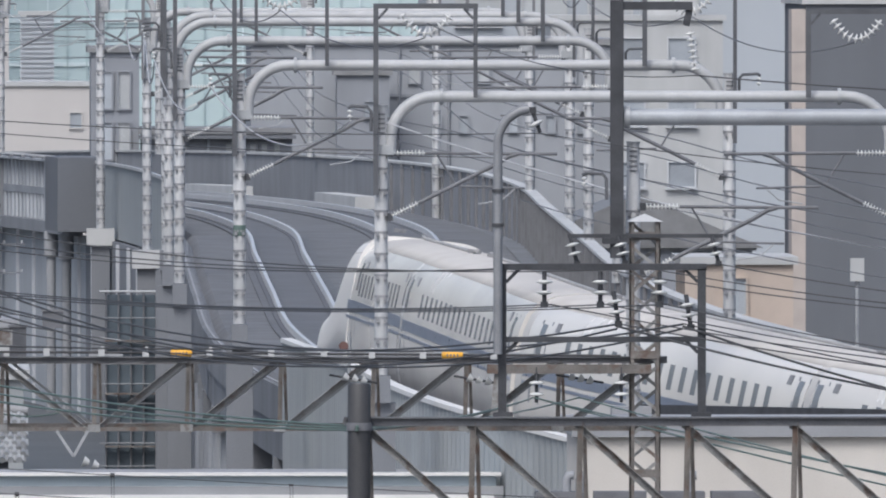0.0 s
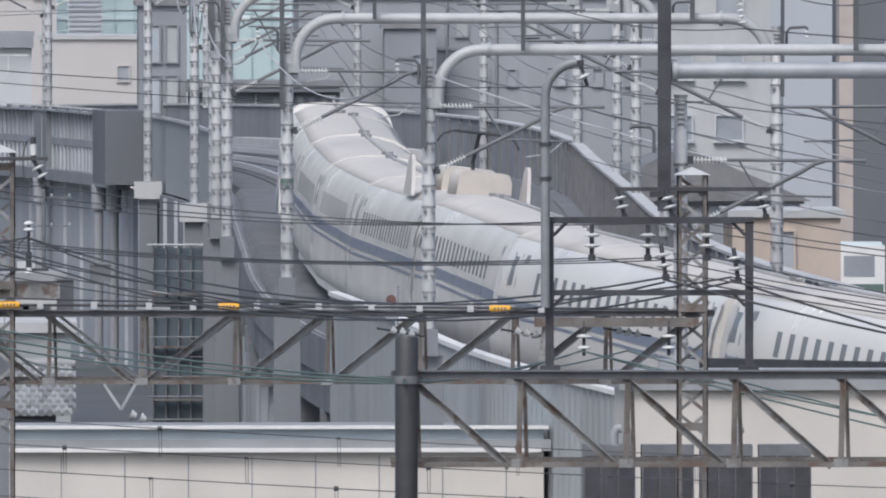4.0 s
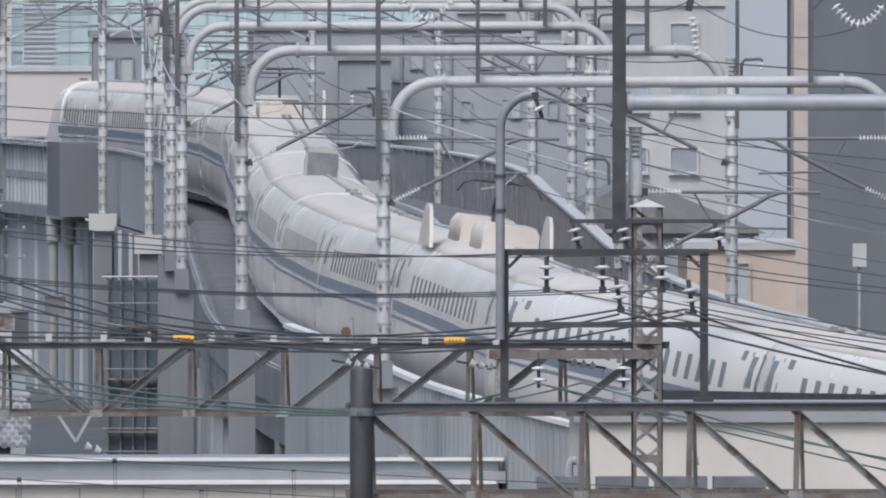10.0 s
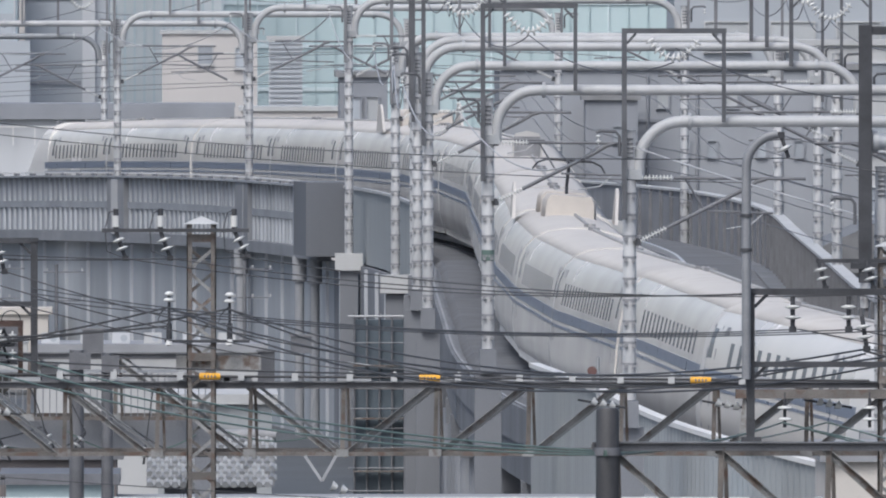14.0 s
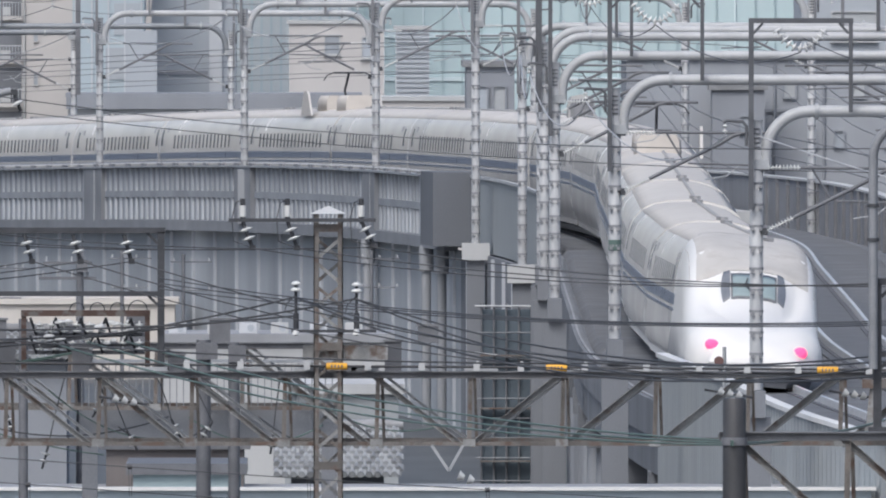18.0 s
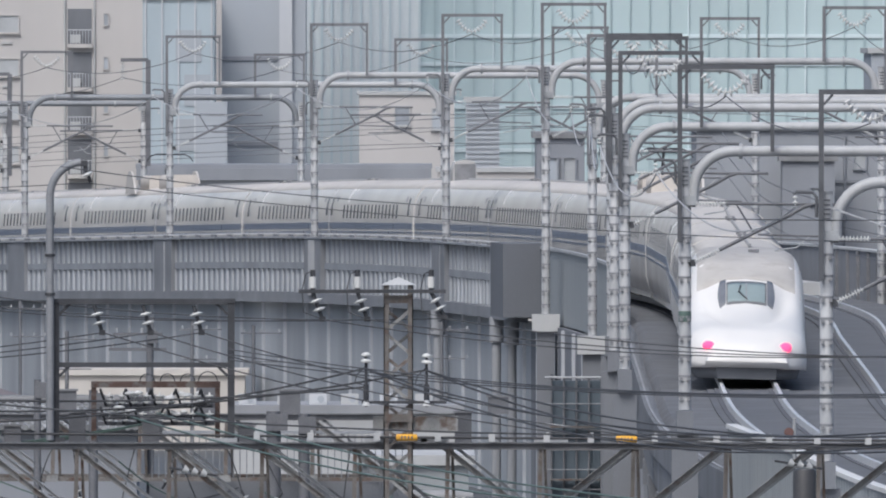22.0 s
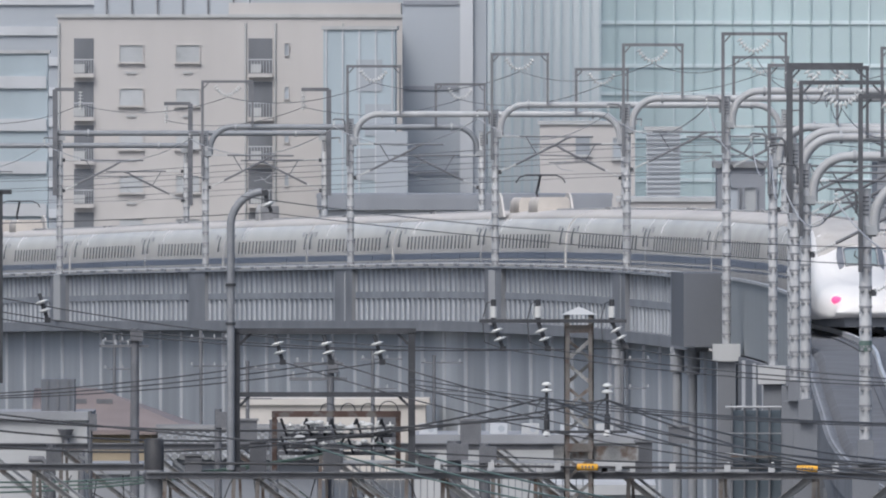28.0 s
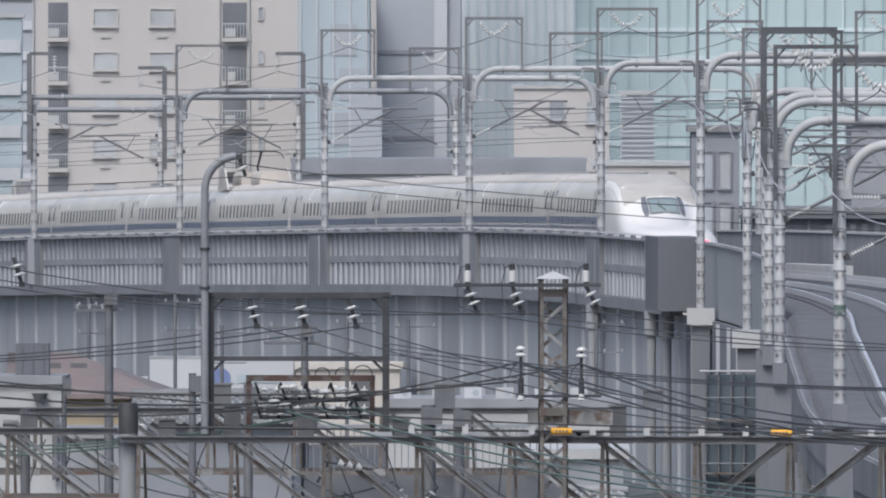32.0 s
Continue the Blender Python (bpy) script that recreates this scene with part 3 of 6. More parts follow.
for i, (x, y, top, low, span) in enumerate(MASTS):
    portal(x, y, top, low, span, both=True)
    if y < 880:
        feeder_goalpost(x - 0.12, y - 0.3, top + 2.12, top - 1.9, top + 0.2, 2.15)
        feeder_goalpost(x + span + 0.12 - 2.1, y - 0.3, top + 2.0, top + 0.2, top - 1.6, 2.1)
    else:
        gamma_post(x - 0.2, y - 0.3, top + 2.2, top - 2.6, 1)
        gamma_post(x + span + 0.2, y - 0.3, top + 2.2, top - 2.6, -1)
    cantilever(x, y - 0.1, top, 1)
    cantilever(x + span, y - 0.1, top, -1)
    hook_arm(x - 0.1, y - 0.2, top + 0.02)
    hook_arm(x + span + 0.1, y - 0.2, top + 0.02, 1)
    if y < 700:
        b = thing("mast_bracket", (x, y, low), "pale concrete mast footing on a dark pier", "mast footing", "mast footings")
        k = 0.95 if y > 600 else 0.38
        part("footing", bm_box((0.0, 0, -0.3), (k, 0.9, 0.58)), M["concrete_pale"] if y > 600 else M["concrete_dark"], b)
        part("pier", bm_box((0.0, 0.1, -0.59 - (low - 0.6) / 2), (0.62, 0.7, low - 0.6)), M["concrete_dark"], b)
    else:
        b = thing("mast_pedestal", (x, y, low), "plain slate pedestal on the girder below a mast", "mast pedestal", "mast pedestals")
        part("casing", bm_box((0.05, -0.3, -1.05), (0.6, 1.6, 2.1)), M["girder"], b)
        swept("mast_panel", rect(-3.85, -3.6, -0.8, 1.36), way_at(y) - 2.4, way_at(y) + 2.6, M["girder_low"], girder, "plain dark panel below a mast", step=2)
    if y == 460:
        part("mast_band", bm_tube([(0, 0, 2.05), (0, 0, 2.3)], 0.15, 12), M["wire_green"], b, "green painted band round the mast")

# ---- the train ----
def side_profile():
    return [(1.38, 0.30), (1.56, 0.55), (1.66, 1.0), (1.68, 1.6), (1.675, 2.1), (1.62, 2.65), (1.50, 3.02), (1.30, 3.27), (0.95, 3.46), (0.5, 3.56), (0.0, 3.60)]


def ring(prof):
    return [(x, z) for x, z in prof] + [(-x, z) for x, z in prof[-2::-1]]


def loft(bm, rings, close=True):
    rows = [[bm.verts.new(p) for p in r] for r in rings]
    k = len(rows[0])
    for a, b in zip(rows, rows[1:]):
        for j in range(k if close else k - 1):
            f = bm.faces.new((a[j], a[(j + 1) % k], b[(j + 1) % k], b[j]))
            f.smooth = True
    for a in (rows[0][::-1], rows[-1]):
        bm.faces.new([bm.verts.new(v.co) for v in a])


CAR = 25.0
prof = ring(side_profile())


def skin_x(z):
    """Half width of the car body at height z."""
    q = side_profile()
    return float(np.interp(z, [b for _, b in q], [a for a, _ in q]))


def side_panel(rects, lift):
    """Thin panels (y0, y1, z0, z1) laid on the curved right side of the body."""
    bm = bmesh.new()
    for y0, y1, z0, z1 in rects:
        zs = [z0 + (z1 - z0) * k / 4 for k in range(5)]
        a = [[bm.verts.new((skin_x(z) + d, y, z)) for z in zs] for y, d in ((y0, -0.02), (y0, lift), (y1, lift), (y1, -0.02))]
        for p, q in zip(a, a[1:]):
            for j in range(4):
                bm.faces.new((p[j], q[j], q[j + 1], p[j + 1]))
        bm.faces.new((a[0][4], a[1][4], a[2][4], a[3][4]))
        bm.faces.new((a[0][0], a[3][0], a[2][0], a[1][0]))
    return bm


def car_meshes():
    out = {}
    bm = bmesh.new()
    loft(bm, [[(x * k, y, z) for x, z in prof] for y, k in ((-12.2, 1.0), (12.2, 1.0))])
    out["body"] = finish("body", bm, M["train_white"])
    bm = bmesh.new()
    roof = [(x, z + 0.012) for x, z in prof if z > 3.2]
    loft(bm, [[(x, y, z) for x, z in roof] + [(x * 0.98, y, z - 0.03) for x, z in roof[::-1]] for y in (-12.19, 12.19)])
    out["roof_panel"] = finish("roof_panel", bm, M["train_roof"])
    bm = bmesh.new()
    box(bm, (0, 0, 0.45), (2.9, 23.5, 0.45))
    out["skirt"] = finish("skirt", bm, M["train_skirt"])
    out["window"] = finish("window", side_panel([(-0.2, 0.2, 2.13, 2.66)], 0.006), M["train_dark"])
    bm = bmesh.new()
    box(bm, (1.675, 0, 1.85), (0.03, 24.2, 0.24))
    out["stripe"] = finish("stripe", bm, M["train_blue"])
    bm = bmesh.new()
    box(bm, (1.673, 0, 1.60), (0.03, 24.2, 0.07))
    out["thin_stripe"] = finish("thin_stripe", bm, M["train_blue"])
    out["door"] = finish("door", side_panel([(-0.5, -0.34, 0.7, 2.98), (0.4, 0.49, 0.7, 2.98)], 0.008), M["clamp"])
    out["door_window"] = finish("door_window", side_panel([(-0.34, 0.1, 2.25, 2.9)], 0.01), M["train_dark"])
    out["side_lamp"] = finish("side_lamp", side_panel([(-0.2, 0.2, 2.78, 2.98)], 0.01), M["clamp"])
    bm = bmesh.new()
    tube(bm, [(0.15, y, 3.63 + (0.04 if abs(y) > 11 else 0)) for y in (-12.1, -11, 0, 11, 12.1)], 0.045, 8)
    out["roof_cable"] = finish("roof_cable", bm, M["train_seam"])
    bm = bmesh.new()
    loft(bm, [[(x * 0.96, y, 0.3 + (z - 0.3) * 0.975) for x, z in prof] for y in (12.19, 12.81)])
    out["gangway"] = finish("gangway", bm, M["train_seam"])
    bm = bmesh.new()
    loft(bm, [[(x * 0.996, y, 0.3 + (z - 0.3) * 0.997) for x, z in prof] for y in (12.26, 12.74)])
    out["outer_hood"] = finish("outer_hood", bm, M["hood_grey"])
    bm = bmesh.new()
    top = [(x, z + 0.006) for x, z in prof if z > 3.2]
    loft(bm, [[(x, y, z) for x, z in top] + [(x * 0.98, y, z - 0.05) for x, z in top[::-1]] for y in (12.205, 12.795)])
    out["hood_top"] = finish("hood_top", bm, M["train_roof"])
    bm = bmesh.new()
    for y in (-1.25, 1.25):
        for x in (-0.74, 0.74):
            tube(bm, [(x - 0.06, y, 0.43), (x + 0.06, y, 0.43)], 0.43, 16)
        tube(bm, [(-0.8, y, 0.43), (0.8, y, 0.43)], 0.08, 8)
    box(bm, (0, 0, 0.55), (2.2, 3.4, 0.25))
    out["bogie"] = finish("bogie", bm, M["steel_dark"])
    return out


CM = car_meshes()


LOW = ((0, 0.06, 0.3, 0.8, 1.6, 3.0, 4.2, 5.2, 6.2, 7.2, 8.5, 10.7), (0.66, 0.86, 1.12, 1.40, 1.6, 1.72, 1.95, 2.35, 2.85, 3.25, 3.48, 3.6))
CROWN = ((0, 0.06, 0.35, 1.2, 3.0, 4.0, 5.5, 7.0, 8.5, 10.7), (0.67, 0.88, 1.14, 1.5, 1.85, 2.1, 2.75, 3.2, 3.45, 3.6))


def nose_point(d, j):
    """Skin of the nose d metres from its tip; j from -1 to 1 runs round the section from side to side."""
    w = 1.69 * max(0.68, (1 - (1 - min(1, d / 1.9)) ** 2) ** 0.36)
    low, crown, base = float(np.interp(d, *LOW)), float(np.interp(d, *CROWN)), float(np.interp(d, (0, 0.06, 0.2, 0.6, 3, 8), (0.62, 0.54, 0.48, 0.43, 0.36, 0.3)))
    sq = float(np.interp(d, (0, 1.5, 4, 8, 10.7), (0.75, 0.5, 0.40, 0.34, 0.36)))
    c, sn = math.sin(j * math.pi / 2), max(0.0, math.cos(j * math.pi / 2))
    x = w * math.copysign(abs(c) ** sq, c)
    # canopy in the middle, a shallow trough, and the swelling cheeks beside it
    canopy = math.exp(-(x / 0.86) ** 4)
    groove = float(np.interp(d, (1.8, 3.0, 4.5, 6.5), (0.4, 0.66, 0.98, 1.25)))
    trough = 0.17 * math.exp(-((abs(x) - groove) / 0.24) ** 2) * math.exp(-((d - 3.7) / 1.7) ** 2)
    top = low + (crown - low) * canopy - trough
    return Vector((x, -10.7 + d, base + (top - base) * sn ** sq))


def nose_skin_at(d, x):
    """The nose's skin at a given distance from the centre line."""
    lo, hi = 0.0, 1.0
    for _ in range(24):
        mid = (lo + hi) / 2
        lo, hi = (mid, hi) if nose_point(d, mid).x < abs(x) else (lo, mid)
    p = nose_point(d, lo)
    return Vector((math.copysign(p.x, x), p.y, p.z))


def nose_mesh():
    """The long streamlined end, from the shoulder at y = 0 to the tip at y = -10.7."""
    bm = bmesh.new()
    rows = [[nose_point(10.7 * (1 - i / 47.0) ** 1.5, -j / 24) for j in range(-24, 25)] for i in range(48)]
    loft(bm, rows)
    return finish("nose", bm, M["train_nose"])


def nose_patch(d0, d1, x0, x1, lift=0.018, inset=0.0, n=8):
    """A thin panel laid on the nose's skin."""
    bm = bmesh.new()
    grid = []
    for i in range(n + 1):
        u = i / n
        k = math.sin(math.pi * min(1, max(0, u))) * inset
        a, b = x0, x1 + k * math.copysign(1, x1 - x0)
        grid.append([bm.verts.new(nose_skin_at(d0 + (d1 - d0) * u, a + (b - a) * j / n) + Vector((0, -lift * 0.4, lift))) for j in range(n + 1)])
    under = [[bm.verts.new(v.co - Vector((0, 0, 0.03))) for v in r] for r in (grid[0], grid[-1])]
    for r, q in zip(grid, grid[1:]):
        for j in range(n):
            f = bm.faces.new((r[j], r[j + 1], q[j + 1], q[j]))
            f.smooth = True
    for r, q in ((grid[0], under[0]), (grid[-1], under[1])):
        for j in range(n):
            bm.faces.new((r[j], r[j + 1], q[j + 1], q[j]))
    return bm


NOSE = nose_mesh()


def train_car(label, kind="mid", count=18, pantograph=None, wide_end=1, dome=False):
    c = new("train_car")
    tagged(c, label, "train car", "cars of the white train")
    half = 12.2
    flip = Matrix.Rotation(math.pi, 4, "Z")
    I = Matrix.Identity(4)
    if kind == "mid":
        for k in ("body", "roof_panel", "skirt"):
            shared(k, CM[k], c, I)
    else:
        bm = bmesh.new()
        loft(bm, [[(x, y, z) for x, z in prof] for y in (-4.2, 12.2)])
        part("body", bm, M["train_white"], c)
        bm = bmesh.new()
        roof = [(x, z + 0.012) for x, z in prof if z > 3.2]
        loft(bm, [[(x, y, z) for x, z in roof] + [(x * 0.98, y, z - 0.03) for x, z in roof[::-1]] for y in (-4.1, 12.19)])
        part("roof_panel", bm, M["train_roof"], c, "dusty grey roof")
        part("skirt", bm_box((0, 3.2, 0.45), (2.9, 17.5, 0.45)), M["train_skirt"], c)
        n = shared("nose", NOSE, c, Matrix.Translation((0, -4.15, 0)), "long white streamlined nose")
        part("windscreen", nose_patch(4.25, 5.38, -0.52, 0.52, 0.02), M["windscreen"], n, "grey-green windscreen glass")
        part("screen_surround", nose_patch(4.16, 5.48, -0.56, 0.56, 0.008), M["steel_mid"], n, "dark windscreen gasket")
        plough = bmesh.new()
        loft(plough, [[(x * k, y, z) for x, z in ((-1, 0.14), (-1.06, 0.45), (1.06, 0.45), (1, 0.14))] for y, k in ((-10.3, 0.8), (-9.75, 1.25), (-9.0, 1.42), (-4.0, 1.47))])
        part("plough", plough, M["concrete_dark"], n, "dark grey under-nose plough")
        part("roof_cap", nose_patch(5.7, 10.68, -1.54, 1.54, 0.012, 0.0, 16), M["nose_dust"], n, "dusty grey roof skin")
        part("centre_bar", nose_patch(4.25, 5.38, -0.018, 0.018, 0.026), M["clamp"], n, "thin windscreen centre bar")
        w0, w1, w2 = nose_skin_at(4.3, 0.02), nose_skin_at(4.75, -0.22), nose_skin_at(5.1, -0.16)
        part("wiper", bm_tube([w0 + Vector((0, -0.02, 0.05)), w1 + Vector((0, -0.02, 0.06)), w2 + Vector((0, -0.02, 0.06))], 0.018, 5), M["black"], n, "black bent wiper")
        for sx in (-1, 1):
            part("side_window", nose_patch(4.22, 5.7, sx * 0.58, sx * 0.74, 0.014, 0.06), M["train_dark"], n, "dark cab side window")
            lamp = bmesh.new()
            e = nose_skin_at(0.62, 1.06)
            tube(lamp, [(sx * 1.06, e.y - 0.22, 1.02), (sx * 1.06, e.y - 0.14, 1.02), (sx * 1.06, e.y + 0.4, 1.06)], [0.06, 0.13, 0.15], 12)
            bmesh.ops.scale(lamp, vec=(1.35, 1, 1), verts=lamp.verts, space=Matrix.Translation((-sx * 1.06, 0, 0)))
            part("tail_lamp", lamp, M["lamp_red"] if kind == "tail" else M["windscreen"], n, "glowing red tail lamp" if kind == "tail" else "unlit lamp glass")
    for side, m in ((1, I), (-1, flip)):
        if kind == "mid":
            shared("stripe", CM["stripe"], c, m, "deep blue stripe")
            shared("thin_stripe", CM["thin_stripe"], c, m, "deep blue stripe")
            doors = (-11.75 if wide_end > 0 else -10.9, 10.9 if wide_end > 0 else 11.75)
        else:
            for z, h in ((1.86, 0.27), (1.60, 0.07)):
                part("stripe", bm_box((side * 1.675, 3.6, z), (0.03, 17.0, h)), M["train_blue"], c, "deep blue stripe")
            doors = (11.75, -2.6)
        for y in doors:
            d = shared("door", CM["door"], c, Matrix.Translation((0, y, 0)) @ m)
            shared("door_window", CM["door_window"], d, Matrix.Identity(4), "narrow dark door window")
            shared("side_lamp", CM["side_lamp"], c, Matrix.Translation((0, y - math.copysign(1.1, y), 0)) @ m, "small side lamp")
        n = count if kind == "mid" else 12
        y0 = -(n - 1) * 0.52 - 0.4 * wide_end if kind == "mid" else -1.9
        for i in range(n):
            shared("window", CM["window"], c, Matrix.Translation((0, y0 + 1.04 * i, 0)) @ m)
    if kind != "front":
        g = shared("gangway", CM["gangway"], c, I, "grey gangway bellows")
        shared("outer_hood", CM["outer_hood"], g, I, "grey-white gangway hood")
        shared("hood_top", CM["hood_top"], g, I, "dusty grey hood top")
    for y in (-8.75, 8.75) if kind == "mid" else (8.75, -8.5):
        shared("bogie", CM["bogie"], c, Matrix.Translation((0, y, 0)), "dark wheeled bogie")
    # roof gear
    for y in (-11.4, 11.4):
        j = bmesh.new()
        tube(j, [(0.15, y - 0.5, 3.66), (0.15, y + 0.5, 3.66)], [0.03, 0.03], 8)
        box(j, (0.15, y, 3.65), (0.3, 0.2, 0.09))
        part("roof_cable_joint", j, M["clamp"], c, "dark cable joint")
    shared("roof_cable", CM["roof_cable"], c, Matrix.Translation((0, 4.0, 0)) @ Matrix.Diagonal((1, 0.66, 1, 1)) if kind != "mid" else I, "grey roof cable")
    if dome:
        w = bmesh.new()
        loft(w, [[(x * k, 10.9 + dy, 3.5 + z * k) for x, z in ((-0.46, 0.0), (-0.46, 0.5), (-0.36, 0.8), (0.0, 0.88), (0.36, 0.8), (0.46, 0.5), (0.46, 0.0))] for dy, k in ((-0.8, 1.0), (0.4, 0.98), (1.0, 0.75), (1.5, 0.35))])
        cover = part("cable_head_cover", w, M["hood_grey"], c, "grey domed cable head cover")
        part("rear_face", bm_box((0, 10.08, 3.88), (0.8, 0.03, 0.66)), M["clamp"], cover, "dark grey rear face")
    if pantograph is not None:
        shift = pantograph
        for y in (shift - 1.9, shift + 3.6):
            w = bmesh.new()
            loft(w, [[(x * k, y + dy, z) for x, z in ((-0.72, 3.5), (-0.7, 3.95), (-0.58, 4.12), (0.58, 4.12), (0.7, 3.95), (0.72, 3.5))] for dy, k in ((-1.3, 0.9), (-0.9, 1.0), (0.9, 1.0), (1.3, 0.9))])
            part("insulator_cover", w, M["train_beige"], c, "beige pantograph fairing")
        for sx in (-1, 1):
            for y, mt, ln in ((shift + 2.6, "train_roof", 1.5),):
                w = bmesh.new()
                prism(w, [(-ln, 3.35), (ln, 3.35), (ln * 0.55, 4.15), (ln * 0.3, 4.3), (-ln * 0.1, 4.3), (-ln * 0.4, 4.15)], -0.04, 0.04)
                bmesh.ops.rotate(w, verts=w.verts, cent=(0, 0, 0), matrix=Matrix.Rotation(radians(90), 3, "Z"))
                bmesh.ops.translate(w, verts=w.verts, vec=(sx * 1.38, y, 0))
                part("side_shield", w, M[mt], c, "upright pantograph shield")
        a = bmesh.new()
        tube(a, [(0, shift + 0.9, 3.7), (0, shift + 1.9, 4.3), (0, shift + 0.7, 5.0)], 0.05, 6)
        tube(a, [(-0.6, shift + 0.7, 5.0), (0.6, shift + 0.7, 5.0)], 0.035, 6)
        for sx in (-1, 1):
            tube(a, [(sx * 0.6, shift + 0.7, 5.0), (sx * 0.85, shift + 0.7, 4.9), (sx * 0.98, shift + 0.7, 4.7)], 0.025, 6)
        part("pantograph_arm", a, M["steel_dark"], c, "dark folding pantograph arm")
    return c


SEATS = [15, 18, 18, 16, 18, 18, 17, 16, 17, 15, 18, 16, 18, 17]
CARS = [train_car("white bullet train tail car with lit red lamps", "tail")]
for i, k in enumerate(SEATS):
    CARS.append(train_car("white bullet train car with blue stripe" + (" and roof pantograph" if i in (3, 10) else ""), "mid", k, {3: 6.5, 10: -6.0}.get(i), -1 if i % 2 else 1, i == 6))
CARS.append(train_car("white bullet train leading car with long nose", "front"))


# ---- buildings behind and beside the line ----
def block(name, x0, x1, y0, y1, z1, material, label, category="building", roof="concrete_pale"):
    """A plain building: walls with a parapet roof. Its front stands at y0; parts are placed from its front bottom left corner."""
    b = thing(name, (x0, y0, 0), label, category)
    part("wall", bm_box(((x1 - x0) / 2, (y1 - y0) / 2, z1 / 2), (x1 - x0, y1 - y0, z1)), M[material], b)
    part("roof", bm_box(((x1 - x0) / 2, (y1 - y0) / 2, z1 + 0.12), (x1 - x0 + 0.3, y1 - y0 + 0.3, 0.24)), M[roof], b)
    return b


def window(b, x, z, w, h, glass="pane", frame_mat="white_trim", sill=True, y=0.0):
    """A framed window on a building's front, with its pane set in."""
    bm = bmesh.new()
    t = 0.07
    for sx in (-1, 1):
        box(bm, (x + sx * w / 2, y - 0.05, z), (t, 0.14, h + t))
        box(bm, (x, y - 0.05, z + sx * h / 2), (w - t, 0.14, t))
    f = part("window", bm, M[frame_mat], b)
    part("pane", bm_box((x, y - 0.02, z), (w - t, 0.03, h - t)), M[glass], f)
    if sill:
        part("sill", bm_box((x, y - 0.12, z - h / 2 - 0.08), (w + 0.2, 0.22, 0.06)), M[frame_mat], f)
    return f


# beige apartments
BALUSTER = finish("baluster", bm_box((0, 0, 0), (0.03, 0.03, 0.95)), M["pale_block"])
flats = block("apartment_building", -37.7, -13.3, 1400, 1416, 20.0, "beige", "beige rendered apartment block with recessed balconies")
part("upper_storey", bm_box((18.2, 8.0, 20.5), (12.2, 15.9, 1.1)), M["beige"], flats)
part("roof_screen", bm_box((8.0, 6.0, 21.3), (11.0, 6.0, 2.3)), M["tower_grey"], flats, "grey louvred roof screen")
for k in range(6):
    part("roof_screen_post", bm_box((3.4 + 1.8 * k, 2.9, 21.3), (0.12, 0.12, 2.3)), M["steel_mid"], flats)
for k in range(5):
    z = 17.45 - 3.08 * k
    for x in (5.2, 9.2):
        window(flats, x, z, 1.7, 1.25, "pane_pale", "beige", True)
        part("vent", bm_box((x, -0.06, z - 1.35), (0.7, 0.1, 0.14)), M["concrete_pale"], flats)
    for x, w in ((1.85, 1.4), (14.35, 1.7)):
        # no real recess: a flat dark panel imitates the shade inside it
        bal = part("balcony", bm_box((x, -0.03, z - 0.25), (w, 0.05, 2.65)), M["concrete_dark"], flats, "flat dark panel painted as balcony recess shade")
        part("balcony_slab", bm_box((x, -0.25, z - 1.55), (w, 0.6, 0.28)), M["beige"], bal, "beige slab edge")
        part("hand_rail", bm_box((x, -0.5, z - 0.42), (w, 0.04, 0.06)), M["pale_block"], bal, "pale metal rail")
        for j in range(9):
            shared("baluster", BALUSTER, bal, Matrix.Translation((x - w / 2 + w * j / 8, -0.5, z - 0.92)))
        part("air_unit", bm_box((x - 0.3, -0.35, z - 1.05), (0.75, 0.3, 0.6)), M["concrete_pale"], bal, "white air conditioner")
    window(flats, 16.2, z + 0.3, 0.35, 0.9, "pane", "beige", False)
for x in (0.1, 13.3, 15.4, 20.2):
    part("down_pipe", bm_tube([(x, -0.1, 0), (x, -0.1, 19.6)], 0.08, 6), M["concrete_pale"], flats)

tower = block("office_tower", -13.2, -7.3, 1390, 1404, 48, "tower_grey", "plain grey office tower in the mist", "tower")
part("corner_column", bm_box((4.5, -0.2, 24), (0.9, 0.5, 48)), M["pale_block"], tower)
for k in range(7):
    part("cladding_band", bm_box((2.0, -0.05, 3 + 6 * k), (3.9, 0.1, 0.3)), M["slate_wall"], tower)
glass = block("glass_block", -18.6, -13.6, 1378, 1390, 19.1, "blue_glass", "pale blue glazed block before the flats", "glass building")
for k in range(5):
    part("mullion", bm_box((0.2 + 1.15 * k, -0.06, 9.55), (0.1, 0.12, 19.1)), M["pale_block"], glass)
for k in range(5):
    part("pane", bm_box((3.2 + 0.6 * (k % 2), -0.05, 3.5 + 3.1 * k), (1.8, 0.05, 2.2)), M["tower_grey"], glass)
part("side_wing", bm_box((4.8, -1.0, 6.0), (2.2, 2.0, 12.0)), M["tower_grey"], glass, "grey glazed wing")

far_left = block("left_office", -60, -39.5, 1440, 1442, 17.5, "blue_glass", "blue-grey banded office building", "office building")
for k in range(5):
    part("band", bm_box((10.2, -0.1, 3 + 3.1 * k), (20.4, 0.2, 0.9)), M["pale_block"], far_left)
back_left = block("mist_block", -70, -28, 1560, 1580, 23.5, "tower_grey", "dim grey office block in the mist", "office building")
for k in range(8):
    part("band", bm_box((21, -0.1, 5 + 2.4 * k), (42, 0.2, 0.7)), M["pale_block"], back_left)

# added backdrop slab: its pale tone stands for mist over the horizon
distant = block("mist_backdrop", -160, 160, 2400, 2420, 52, "pale_block", "long pale backdrop slab standing in for misty distance", "office building")
